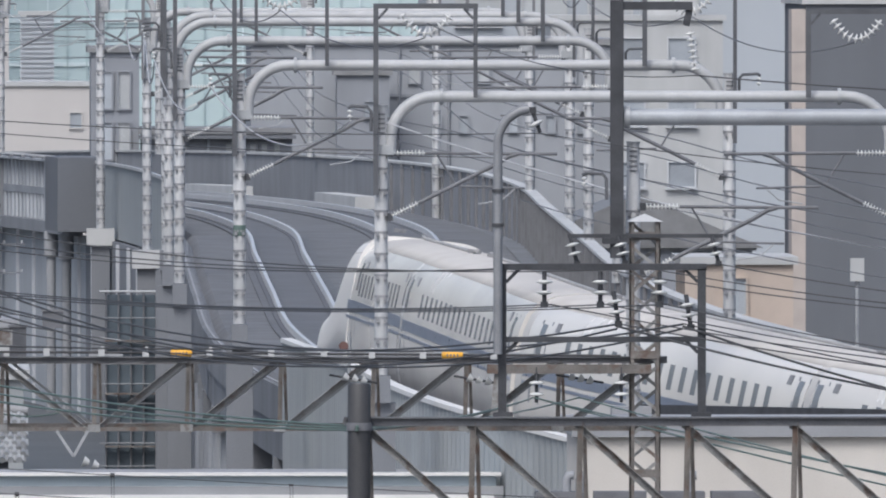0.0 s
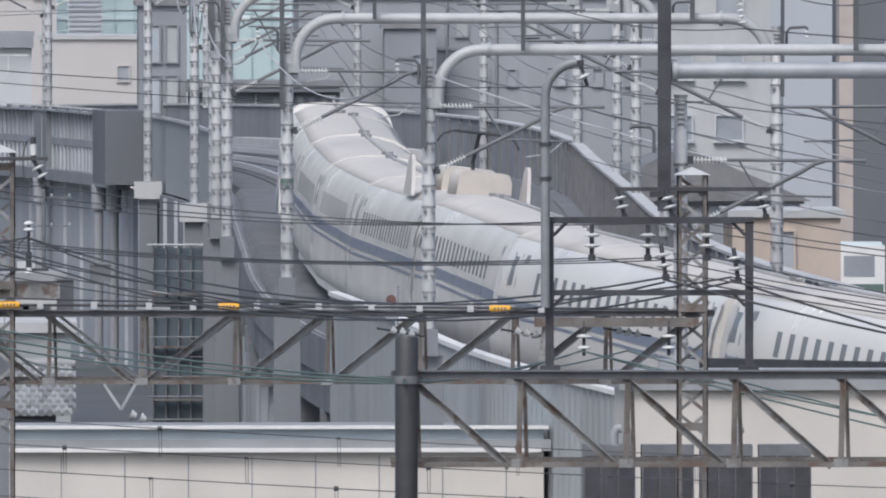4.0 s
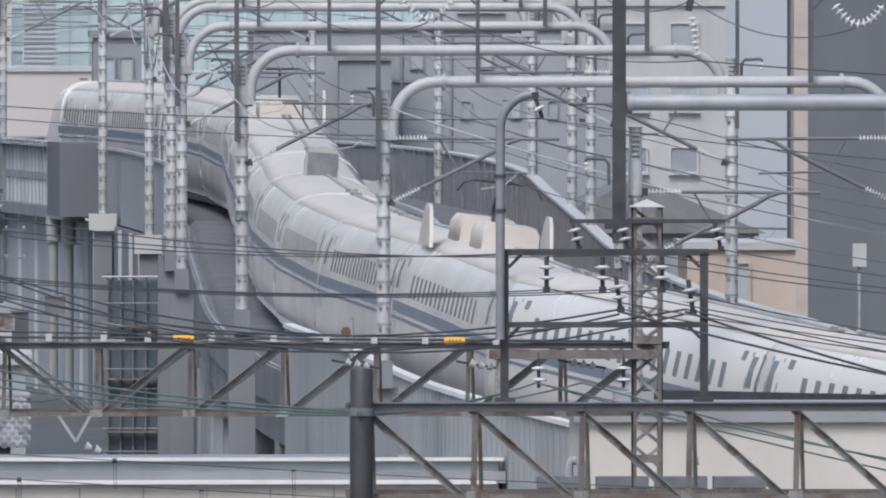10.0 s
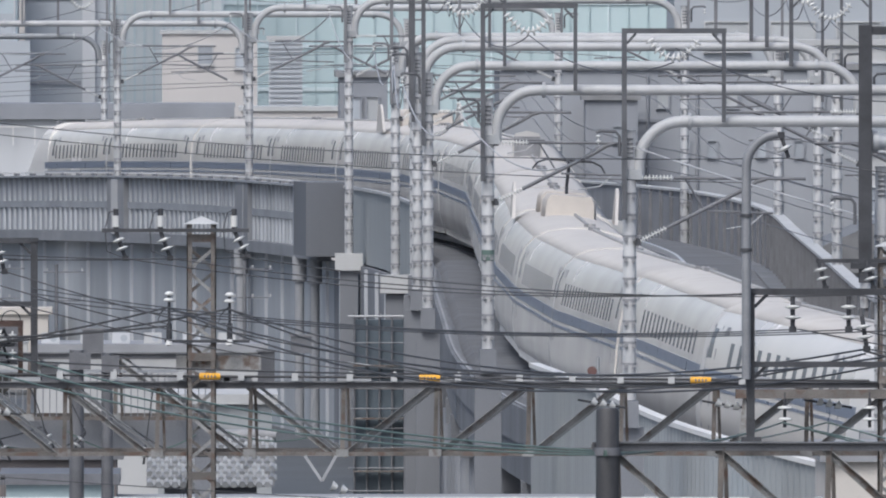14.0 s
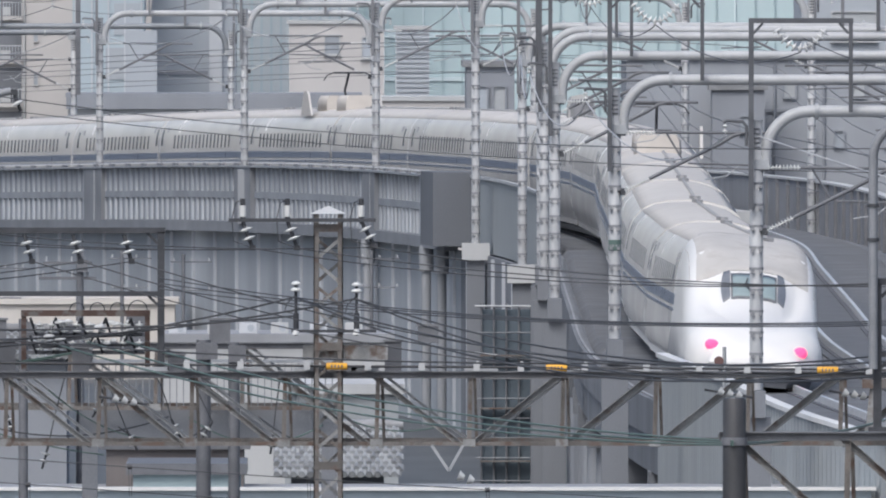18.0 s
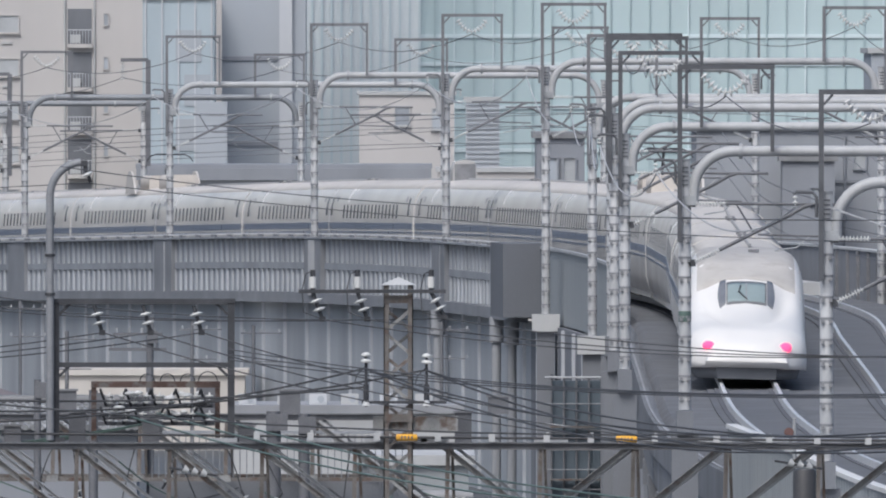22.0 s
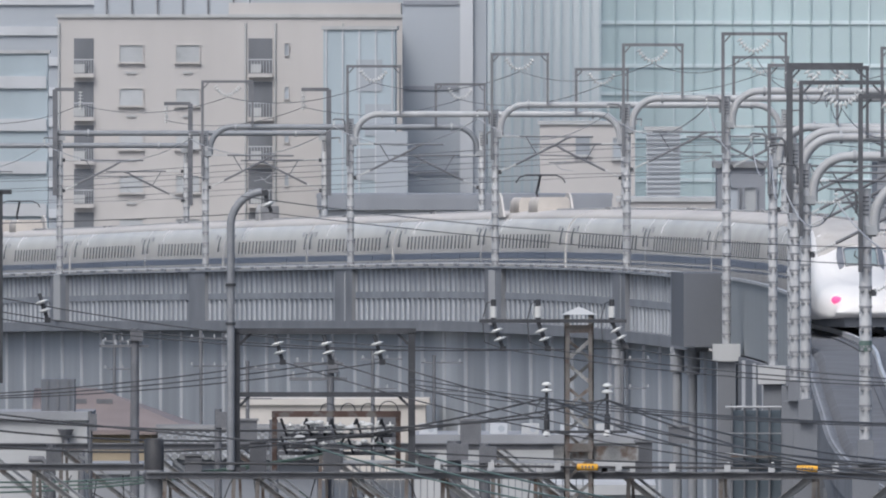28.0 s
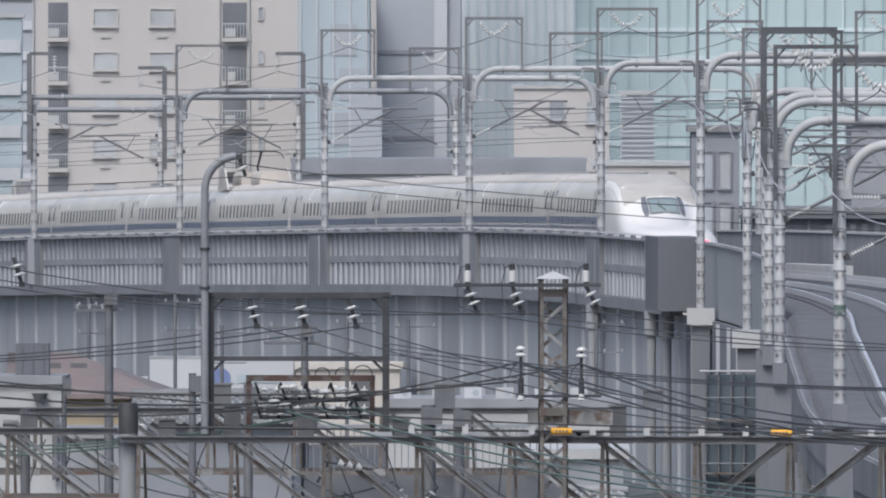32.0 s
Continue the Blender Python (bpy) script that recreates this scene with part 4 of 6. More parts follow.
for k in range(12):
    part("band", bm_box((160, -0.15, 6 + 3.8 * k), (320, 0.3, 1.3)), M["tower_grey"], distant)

# teal curtain-wall office
office = block("glass_office", -8.4, 40, 1420, 1450, 23.6, "teal", "pale teal glass office building with fine mullions", "office building")
part("crown_band", bm_box((23.3, -0.15, 23.2), (46.6, 0.3, 1.5)), M["pale_teal"], office, "pale band at the roof edge")
for x in np.arange(0.4, 46, 1.4):
    part("mullion", bm_box((float(x), -0.1, 11), (0.10, 0.2, 22)), M["teal_bar"] if int(x * 10) % 4 else M["pale_teal"], office)
for z in (19.7, 16.6, 14.6, 11.5, 8.4):
    part("spandrel", bm_box((23.3, -0.06, z), (46.6, 0.12, 0.28)), M["pale_teal"], office)
part("pale_panel", bm_box((4.8, -0.13, 11.5), (8.8, 0.26, 23)), M["pale_panel"], office, "pale grey-teal glazed panel")
for x in np.arange(0.7, 9.2, 0.7):
    part("light_fin", bm_box((float(x), -0.3, 11.5), (0.16, 0.2, 23)), M["pale_teal"], office)

rear = block("rear_block", 40, 75, 1480, 1500, 33, "pale_block", "pale grey office block in the mist", "building")
for k in range(7):
    for j in range(6):
        window(rear, 3.2 + 5.2 * j, 6 + 3.6 * k, 2.6, 1.5, "pane", "pale_block", False)

house = block("beige_house", -3.4, 3.0, 1330, 1340, 12.6, "beige", "small beige building with two windows and louvres", "house")
window(house, 2.9, 11.2, 1.0, 1.3, "pane", "concrete_pale")
window(house, 5.4, 11.0, 1.0, 1.4, "pane", "concrete_pale")
low_annex = block("low_annex", -16.2, 1.2, 1180, 1190, 8.6, "pale_block", "long low pale annex with a slate roof edge", "annex", "slate_wall")
part("roof_edge", bm_box((8.7, -0.2, 8.25), (17.6, 0.5, 0.7)), M["slate_wall"], low_annex, "slate roof edge")
for k in range(13):
    part("railing_post", bm_box((0.4 + 1.3 * k, -0.5, 6.9), (0.07, 0.07, 1.1)), M["white_trim"], low_annex)
part("railing", bm_box((8.7, -0.5, 7.45), (17.0, 0.07, 0.08)), M["white_trim"], low_annex, "white roof railing")
beige_low = block("beige_annex", 1.6, 7.6, 1100, 1110, 8.9, "beige", "low beige rendered annex behind the bridge", "annex")
window(beige_low, 4.6, 7.0, 0.7, 0.9, "pane", "beige", False)
vent_house = block("louvred_plant_room", 3.7, 5.9, 1300, 1306, 12.3, "pale_block", "pale plant room with horizontal louvres", "plant room")
for k in range(15):
    part("louvre", bm_box((1.1, -0.06, 7.6 + 0.32 * k), (2.1, 0.12, 0.12)), M["tower_grey"], vent_house)

slate = block("slate_house", 5.0, 6.9, 780, 790, 12.3, "slate_wall", "narrow slate house with tall pale windows", "house", "roof_tile")
for k in range(3):
    window(slate, 0.55, 10.8 - 2.0 * k, 0.6, 1.5, "pane", "slate_wall", False)
    window(slate, 1.3, 10.8 - 2.0 * k, 0.5, 1.5, "pane_pale", "slate_wall", False)
low_house = block("slate_house", 7.0, 12.9, 778, 786, 9.1, "slate_wall", "low slate house with paired narrow windows", "house", "roof_tile")
for x in (1.2, 1.65, 3.4, 3.85, 4.35, 4.8, 5.3):
    window(low_house, x, 8.45, 0.28, 0.55, "pane_pale", "slate_wall", False)
part("eave", bm_box((2.95, -0.25, 8.98), (6.2, 0.5, 0.14)), M["slate_deep"], low_house, "dark eave")
part("drain_pipe", bm_tube([(2.6, -0.08, 0), (2.6, -0.08, 8.9)], 0.06, 6), M["tower_grey"], low_house)
mid_house = block("slate_house", 15.0, 17.1, 796, 799, 11.3, "slate_wall", "narrow dark slate house standing before a grey row", "house", "roof_tile")
window(mid_house, 1.3, 9.9, 0.4, 0.7, "pane", "slate_wall", False)
row = block("grey_house_row", 11.6, 26.5, 800, 815, 12.5, "slate_pale", "slate-blue house row with small windows", "house row", "roof_tile")
for x in (7.5, 8.6, 10.6, 12.1, 13.4):
    window(row, x, 9.3, 0.4, 0.7, "pane", "slate_pale", False)
for x in (6.6, 9.4, 12.9):
    window(row, x, 11.3, 0.5, 0.7, "pane_pale", "slate_pale", False)
for x in (6.0, 8.0, 11.4):
    part("drain_pipe", bm_tube([(x, -0.08, 0), (x, -0.08, 12.3)], 0.06, 6), M["slate_wall"], row)
part("string_course", bm_box((10.2, -0.04, 10.45), (9.2, 0.08, 0.12)), M["slate_wall"], row)
shed = block("grey_shed", 19.5, 27.5, 690, 702, 5.8, "slate_wall", "grey gabled shed behind the line", "shed", "roof_tile")
bm = bmesh.new()
prism(bm, [(-0.4, 5.9), (8.4, 5.9), (4.0, 7.8)], -0.3, 12.3)
part("gable_roof", bm, M["roof_tile"], shed)

blocks = block("pale_flats", 21.0, 40, 900, 915, 15.6, "tower_grey", "pale grey flats with wide windows", "flats")
for k in range(4):
    for j in range(4):
        window(blocks, 2.4 + 3.0 * j, 13.6 - 2.9 * k, 2.0, 1.3, "pane_pale", "concrete_pale")
white_flats = block("white_flats", 25.5, 33.0, 860, 868, 13.3, "concrete_pale", "white rendered flats with stepped roof", "flats")
part("stair_tower", bm_box((5.2, 2, 13.8), (2.4, 3, 2.6)), M["concrete_pale"], white_flats)
for k in range(3):
    for j in range(3):
        window(white_flats, 1.3 + 2.2 * j, 12.0 - 2.7 * k, 1.2, 1.1, "pane", "pale_block")
dark = block("dark_block", 33.2, 60, 780, 800, 14.2, "slate_deep", "tall dark slate-clad building", "building")
part("brick_return", bm_box((-0.28, 1.5, 7.0), (0.55, 3.0, 14.0)), M["brown_edge"], dark, "tan brick corner")
part("roof_plant", bm_box((4.0, 6, 15.4), (6.0, 5.0, 2.2)), M["tower_grey"], dark, "grey rooftop plant box")
tan = block("tan_house", 22.6, 26.0, 620, 628, 6.4, "tan_wall", "low tan house beside the line", "house")
window(tan, 1.6, 5.4, 0.7, 1.2, "pane", "tan_wall", False)
lamp_box = thing("signal_box", (27.1, 600, 6.0), "white signal cabinet on a post", "signal box")
part("post", bm_tube([(0, 0, -6), (0, 0, 0.2)], 0.06, 8), M["galv_mid"], lamp_box)
part("cabinet", bm_box((0, 0, 0.55), (0.42, 0.3, 0.7)), M["concrete_pale"], lamp_box)

# low buildings in front of the viaduct
cream = block("cream_building", -12.0, 11.3, 420, 434, 4.55, "cream", "low cream panel building with a pale blue fascia", "building", "concrete")
part("fascia", bm_box((11.6, 1.2, 4.85), (23.4, 2.2, 0.34)), M["blue_trim"], cream, "pale blue fascia")
part("fascia_edge", bm_box((11.6, 0.05, 5.05), (23.6, 0.3, 0.07)), M["white_trim"], cream, "white metal edge")
part("roof_edge", bm_box((11.6, -0.12, 4.57), (23.3, 0.2, 0.09)), M["white_trim"], cream, "white metal edge")
for x in np.arange(0.9, 23, 1.35):
    part("panel_joint", bm_box((float(x), -0.004, 2.2), (0.025, 0.02, 4.5)), M["concrete"], cream)


def tiled_house(name, x, y, w, d, eave, ridge, wall, label, tiles=True, roof="roof_tile"):
    h = thing(name, (x, y, 0), label, "house")
    part("wall", bm_box((w / 2, d / 2, eave / 2), (w, d, eave)), M[wall], h)
    bm = bmesh.new()
    v = [bm.verts.new(p) for p in ((-0.4, -0.4, eave), (w + 0.4, -0.4, eave), (w + 0.4, d / 2, ridge), (-0.4, d / 2, ridge), (-0.4, d + 0.4, eave), (w + 0.4, d + 0.4, eave))]
    for f in ((0, 1, 2, 3), (3, 2, 5, 4), (0, 3, 4), (1, 5, 2), (0, 4, 5, 1)):
        bm.faces.new([v[i] for i in f])
    r = part("roof", bm, M[roof], h)
    if tiles:
        slope = math.atan2(ridge - eave, d / 2 + 0.4)
        run = 0.33
        n = max(2, int((d / 2 + 0.4) / math.cos(slope) / run))
        step = max(0.19, (w + 0.8) / 28)
        m = int((w + 0.8) / step)
        bm = bmesh.new()
        tube(bm, [(-step * 0.12, 0, 0.035), (-step * 0.12, run, 0.0)], [step * 0.4, step * 0.34], 8)
        box(bm, (step * 0.28, run / 2, 0.015), (step * 0.45, run, 0.03))
        tile = finish("tile", bm, M["pale_tile"])
        rot = Matrix.Rotation(slope, 4, "X")
        for i in range(n):
            for j in range(m):
                u = i * run
                shared("tile", tile, r, Matrix.Translation((-0.3 + step * (j + 0.5 * (i % 2)), -0.4 + u * math.cos(slope), eave + u * math.sin(slope) + 0.02)) @ rot)
        part("ridge", bm_tube([(-0.45, d / 2, ridge + 0.06), (w + 0.45, d / 2, ridge + 0.06)], 0.13, 8), M[roof], r)
    return h


tiled_house("tiled_house", -1.1, 448, 2.1, 5.0, 4.6, 5.65, "slate_deep", "old house with a grey tiled roof", True)
tiled_house("tiled_shop", -10.1, 478, 3.5, 5.0, 6.7, 7.3, "slate_wall", "slate-walled shop with a grey tiled roof", True)


def hipped_house(x, y, w, d, eave, ridge, hip, label):
    """A house whose sheet roof falls away in a long hip at its right end."""
    h = thing("hipped_house", (x, y, 0), label, "house")
    part("wall", bm_box(((w - 0.9) / 2, d / 2, eave / 2 - 0.01), (w - 0.9, d, eave - 0.02)), M["ochre"], h)
    bm = bmesh.new()
    v = [bm.verts.new(p) for p in ((-0.4, -0.4, eave), (w + 0.4, -0.4, eave), (w + 0.4, d + 0.4, eave), (-0.4, d + 0.4, eave), (-0.4, d / 2, ridge), (hip, d / 2, ridge))]
    for f in ((0, 1, 5, 4), (1, 2, 5), (2, 3, 4, 5), (3, 0, 4), (0, 3, 2, 1)):
        bm.faces.new([v[i] for i in f])
    r = part("roof", bm, M["roof_maroon"], h, "faded maroon sheet roof")
    part("fascia", bm_box((w / 2, -0.42, eave - 0.06), (w + 0.8, 0.06, 0.14)), M["roof_maroon"], h)
    for k in range(3):
        part("snow_guard", bm_box((0.2 + 0.8 * k, d * 0.3, eave + (ridge - eave) * 0.68), (0.5, 0.1, 0.16)), M["steel_mid"], r)
    return h


hipped_house(-16.6, 600, 4.2, 9.0, 5.2, 6.4, 1.5, "house with a faded maroon roof and ochre wall")
lean_to = block("lean_to", -19.2, -11.0, 588, 596, 4.1, "concrete", "low grey lean-to in front of a maroon roof", "lean-to", "concrete")
white_shop = block("white_shop", -13.85, -6.5, 780, 784, 2.95, "cream", "cream rendered shop front behind the gantry", "shop", "cream")
window(white_shop, 1.5, 1.4, 1.2, 1.0, "pane_pale", "white_trim", False)
annex = block("grey_annex", -5.0, 1.4, 560, 566, 5.55, "concrete_pale", "low pale annex with rooftop air units", "annex", "concrete")
for k, x in enumerate((0.4, 1.5, 2.4, 3.3, 4.4, 5.4)):
    u = thing("air_unit", (-5.0 + x, 561.2, 5.79), "white rooftop air conditioner unit", "air conditioner", "rooftop units")
    part("casing", bm_box((0, 0, 0.15), (0.5, 0.3, 0.3)), M["concrete_pale"] if k % 2 else M["pale_block"], u)
    part("fan_grille", bm_tube([(0.08, -0.17, 0.15), (0.08, -0.14, 0.15)], 0.1, 10), M["tower_grey"], u)
long_roof = block("pale_roof_hall", -1.3, 1.4, 470, 476, 6.0, "corrugated", "low hall with a pale metal roof", "hall", "concrete_pale")
dim = block("brown_shed", -5.1, -2.1, 432, 437, 5.6, "brown_shed", "dark brown sheet-clad shed", "shed", "steel_mid")
tealw = block("teal_hut", -4.45, -2.15, 426, 431, 5.2, "teal_wall", "pale teal sheet-walled hut", "hut", "steel_mid")
hall = block("grey_hall", -8.2, -3.4, 400, 405, 4.9, "concrete", "plain grey hall below the gantry", "hall", "steel_mid")
window(hall, 2.2, 4.2, 2.6, 0.9, "slate_deep", "steel_mid", False)
yard = thing("yard_fence", (-4.4, 380, 0), "pale upright bar fence above the tracks", "fence")
part("top_rail", bm_box((1.9, 0, 8.55), (5.0, 0.05, 0.06)), M["pale_block"], yard)
part("beam", bm_box((1.9, 0.1, 7.35), (5.0, 0.2, 0.6)), M["concrete_dark"], yard, "dark concrete edge beam")
for px in (-0.4, 4.2):
    part("pillar", bm_box((px, 0.12, 3.5), (0.3, 0.3, 7.05)), M["concrete_dark"], yard)
for k in range(38):
    part("bar", bm_box((-0.55 + 0.13 * k, 0, 8.1), (0.02, 0.03, 0.95)), M["steel_pole"], yard)
office_l = block("grey_office", -30, -18.5, 600, 612, 14.9, "tower_grey", "plain grey building at the edge of the yard", "building", "steel_dark")
kiosk = block("white_kiosk", -17.8, -14.25, 560, 564, 6.2, "concrete_pale", "small white rendered house with black pipes", "house", "concrete")
part("black_pipe", bm_tube([(3.4, -0.2, 3.5), (3.4, -0.2, 5.3), (3.3, -0.2, 5.42), (3.05, -0.2, 5.42), (2.95, -0.2, 5.55), (2.95, -0.2, 5.85)], 0.1, 8), M["steel_mid"], kiosk)
part("hopper", bm_tube([(2.95, -0.2, 5.65), (2.95, -0.2, 5.95)], [0.1, 0.24], 8), M["steel_mid"], kiosk)
part("black_pipe", bm_tube([(1.9, -0.2, 5.1), (2.3, -0.2, 5.1), (2.4, -0.2, 4.95), (2.4, -0.2, 3.8)], 0.09, 8), M["steel_mid"], kiosk)
rt = thing("roof_tank", (-15.1, 561.5, 6.44), "dark panelled water tank on a white house roof", "water tank")
part("tank", bm_box((0, 0, 0.45), (0.95, 1.2, 0.9)), M["slate_deep"], rt)
for k in range(3):
    part("rib", bm_box((-0.3 + 0.3 * k, -0.62, 0.45), (0.05, 0.05, 0.9)), M["steel_mid"], rt)

# blue sheeting and steel under the deck
scaf = thing("sheeted_scaffold", (4.4, 600, 0), "blue-grey sheeted scaffold under the viaduct", "scaffold")
part("sheet", bm_box((0.85, 0.2, 2.9), (1.9, 0.1, 5.8)), M["blue_scaffold"], scaf)
for k in range(6):
    part("pole", bm_tube([(-0.1 + 0.38 * k, 0, 0), (-0.1 + 0.38 * k, 0, 6.0 - 0.1 * (k % 2))], 0.035, 6), M["steel_mid"], scaf)
for k, z in enumerate((0.6, 1.3, 1.9, 2.5, 3.1, 3.7, 4.5, 5.1, 5.9)):
    part("rail", bm_tube([(-0.3, -0.05, z), (2.0, -0.05, z - (0.3 if z == 4.5 else 0))], 0.02 if z != 5.9 else 0.032, 6), M["wire_pale"] if z in (4.5, 5.9) else M["steel_pole"], scaf)
for k in range(3):
    part("board", bm_box((0.85, -0.12, 1.2 + 1.6 * k), (2.0, 0.3, 0.05)), M["steel_rust"], scaf, "worn scaffold board")

# cabinets and ducts at the foot of the pale wall
for k, x in enumerate((11.2, 12.3, 13.4, 14.5)):
    c = thing("trackside_cabinet", (x, 371, 0), "dark grey trackside equipment cabinet", "cabinet", "trackside cabinets")
    part("body", bm_box((0, 0, 3.0), (0.98, 0.8, 6.0)), M["steel_mid"], c)
    for j in range(3):
        part("door", bm_box((-0.32 + 0.32 * j, -0.42, 5.2), (0.28, 0.04, 1.2)), M["steel_dark"], c)
for x in (11.3, 11.55, 13.6):
    d = thing("vent_cowl", (x, 371, 6.0), "pale bent ventilation cowl", "vent", "vent cowls")
    part("duct", bm_tube([(0, 0, 0), (0, 0, 0.22), (0.05, 0, 0.3), (0.14, 0, 0.3)], 0.085, 10), M["concrete"], d)
gw = block("pale_workshop", 11.7, 26, 376, 384, 6.9, "cream", "pale rendered workshop under the line", "workshop", "concrete")


# ---- near catenary structures of the ground-level lines ----
def truss(x0, bays, bay, y, top, depth, w=0.10, turn=99, label="weathered silver-grey steel truss gantry over the lower tracks", back=True):
    """Flat truss of two planes; diagonals fall to the right up to bay number turn and rise after it; the back plane is crossed."""
    g = thing("truss_gantry", (x0, y, 0), label, "gantry", "truss gantries")
    n = bays * bay
    bm = bmesh.new()
    beam(bm, (-0.3, -0.3, top), (n + 0.3, -0.3, top), w * 1.1, w * 1.1)
    box(bm, (n / 2, -0.3 - w * 0.8, top + w * 0.55), (n + 0.6, w * 0.9, 0.025))
    part("top_chord", bm, M["steel_mid"], g)
    part("bottom_chord", bm_beam((-0.3, -0.3, top - depth), (n + 0.3, -0.3, top - depth), w * 0.7, w * 0.7), M["steel_rust"], g)
    part("top_chord", bm_beam((-0.3, 0.3, top - 0.03), (n + 0.3, 0.3, top - 0.03), w * 0.9, w * 0.9), M["steel_rust"], g)
    part("bottom_chord", bm_beam((-0.3, 0.3, top - depth + 0.05), (n + 0.3, 0.3, top - depth + 0.05), w * 0.8, w * 0.8), M["steel_rust"], g)
    for k in range(bays):
        a, b = bay * k, bay * (k + 1)
        down = k < turn
        za, zb = (top, top - depth) if down else (top - depth, top)
        bm = bmesh.new()
        angle_bar(bm, (a, -0.3, za), (b - 0.1, -0.3, zb), w * 0.95)
        part("diagonal", bm, M["steel_worn"], g)
        if back:
            bm = bmesh.new()
            angle_bar(bm, (a + 0.16, 0.3, za), (b + 0.08, 0.3, zb), w * 0.5)
            part("diagonal", bm, M["galv_mid"], g)
        bm = bmesh.new()
        angle_bar(bm, (a, -0.3, top - depth), (a + 0.03, -0.3, top), w * 0.75)
        angle_bar(bm, (a + 0.14, 0.3, top - depth), (a + 0.1, 0.3, top), w * 0.55)
        part("upright", bm, M["steel_rust"], g)
        part("gusset_plate", bm_box((a, -0.37, top - depth + 0.02), (0.22, 0.02, 0.13)), M["steel_worn"], g)
        part("tie", bm_beam((a, -0.3, top - 0.06), (a, 0.3, top - 0.06), 0.06, 0.05), M["steel_mid"], g)
    return g


def lattice_post(x, y, top, w=0.5, crossed=False, flange=0.105, label="rust-stained lattice steel post with a pale cap"):
    p = thing("lattice_post", (x, y, 0), label, "lattice post", "lattice posts")
    h = w / 2
    for sx in (-1, 1):
        for sy in (-1, 1):
            bm = bmesh.new()
            box(bm, (sx * (h - flange / 2 + 0.01), sy * h, top / 2), (flange, 0.02, top))
            box(bm, (sx * h, sy * (h - flange / 2 + 0.01), top / 2), (0.02, flange, top))
            part("corner_angle", bm, M["steel_rust"], p)
    n = int(top / 0.42)
    for sy in (-1, 1):
        for k in range(n):
            if k * 0.42 < 6.5:
                continue
            s = sy if k % 2 else -sy
            bm = bmesh.new()
            beam(bm, (-s * h, sy * (h - 0.02), k * 0.42), (s * h, sy * (h - 0.02), (k + 1) * 0.42), 0.02, 0.06)
            part("lacing_bar", bm, M["steel_worn"], p)
            if crossed and k % 3 == 0:
                part("lacing_bar", bm_beam((s * h, sy * (h - 0.045), k * 0.42), (-s * h, sy * (h - 0.045), (k + 1) * 0.42), 0.02, 0.05), M["steel_rust"], p)
    for k in range(4):
        part("batten", bm_box((0, -h - 0.012, top - 0.25 - 2.1 * k), (w, 0.02, 0.14)), M["steel_rust"], p)
    bm = bmesh.new()
    v = [bm.verts.new((sx * (h + 0.06), sy * (h + 0.06), top)) for sx, sy in ((-1, -1), (1, -1), (1, 1), (-1, 1))]
    t = bm.verts.new((0, 0, top + 0.14))
    bm.faces.new(v)
    for i in range(4):
        bm.faces.new((v[i], v[(i + 1) % 4], t))
    part("cap", bm, M["concrete_pale"], p, "pale pyramid cap")
    return p


def line_insulator(x, y, z, lean=0.0, pin=True, below=True, discs=2):
    """A pin insulator over an arm with white discs hanging below it."""
    i = thing("line_insulator", (x, y, z), "white disc line insulator on a dark pin", "insulator", "line insulators")
    if pin:
        part("pin", bm_tube([(0, 0, 0), (0, 0, 0.40)], 0.045, 8), M["steel_dark"], i)
        part("shell", bm_tube([(0, 0, 0.08), (0, 0, 0.28)], 0.065, 10), M["porcelain"], i, "white porcelain shell")
    if below:
        d = Vector((math.sin(lean), 0, -math.cos(lean)))
        part("rod", bm_tube([(0, 0, 0), d * 0.52], 0.035, 8), M["steel_dark"], i)
        for k in range(discs):
            c = d * (0.16 + 0.16 * k)
            part("disc", bm_tube([c - d * 0.03, c, c + d * 0.03], [0.06, 0.135, 0.05], 12), M["porcelain"], i, "white porcelain disc")
        part("clamp", bm_box(d * 0.5, (0.11, 0.08, 0.09)), M["steel_dark"], i)
        if pin:
            part("jumper", bm_tube([(0, -0.03, 0.38), (-0.12, -0.03, 0.33), (-0.19, -0.03, 0.05), (-0.16, -0.03, -0.35), d * 0.5 + Vector((0, -0.03, 0))], 0.011, 5), M["wire"], i, "thin dark jumper wire")
    return i


def wire(p, q, sag, r=0.011, material="wire", label="thin dark overhead wire", n=14):
    p, q = Vector(p), Vector(q)
    pts = [p.lerp(q, k / n) - Vector((0, 0, sag * 4 * (k / n) * (1 - k / n))) for k in range(n + 1)]
    return tagged(part("overhead_wire", bm_tube(pts, r, 5), M[material]), label, "wire", "overhead wires")


# left gantry across the yard, its twin behind, and the nearer gantry to the right
truss(-7.55, 12, 1.64, 350, 8.9, 1.22, turn=6)
truss(-13.5, 8, 1.66, 380, 8.85, 1.2, label="rusty truss gantry standing behind another")
truss(6.05, 10, 1.63, 300, 8.98, 1.36, w=0.115, back=False)
truss(-16.5, 5, 1.66, 350, 9.05, 1.2)
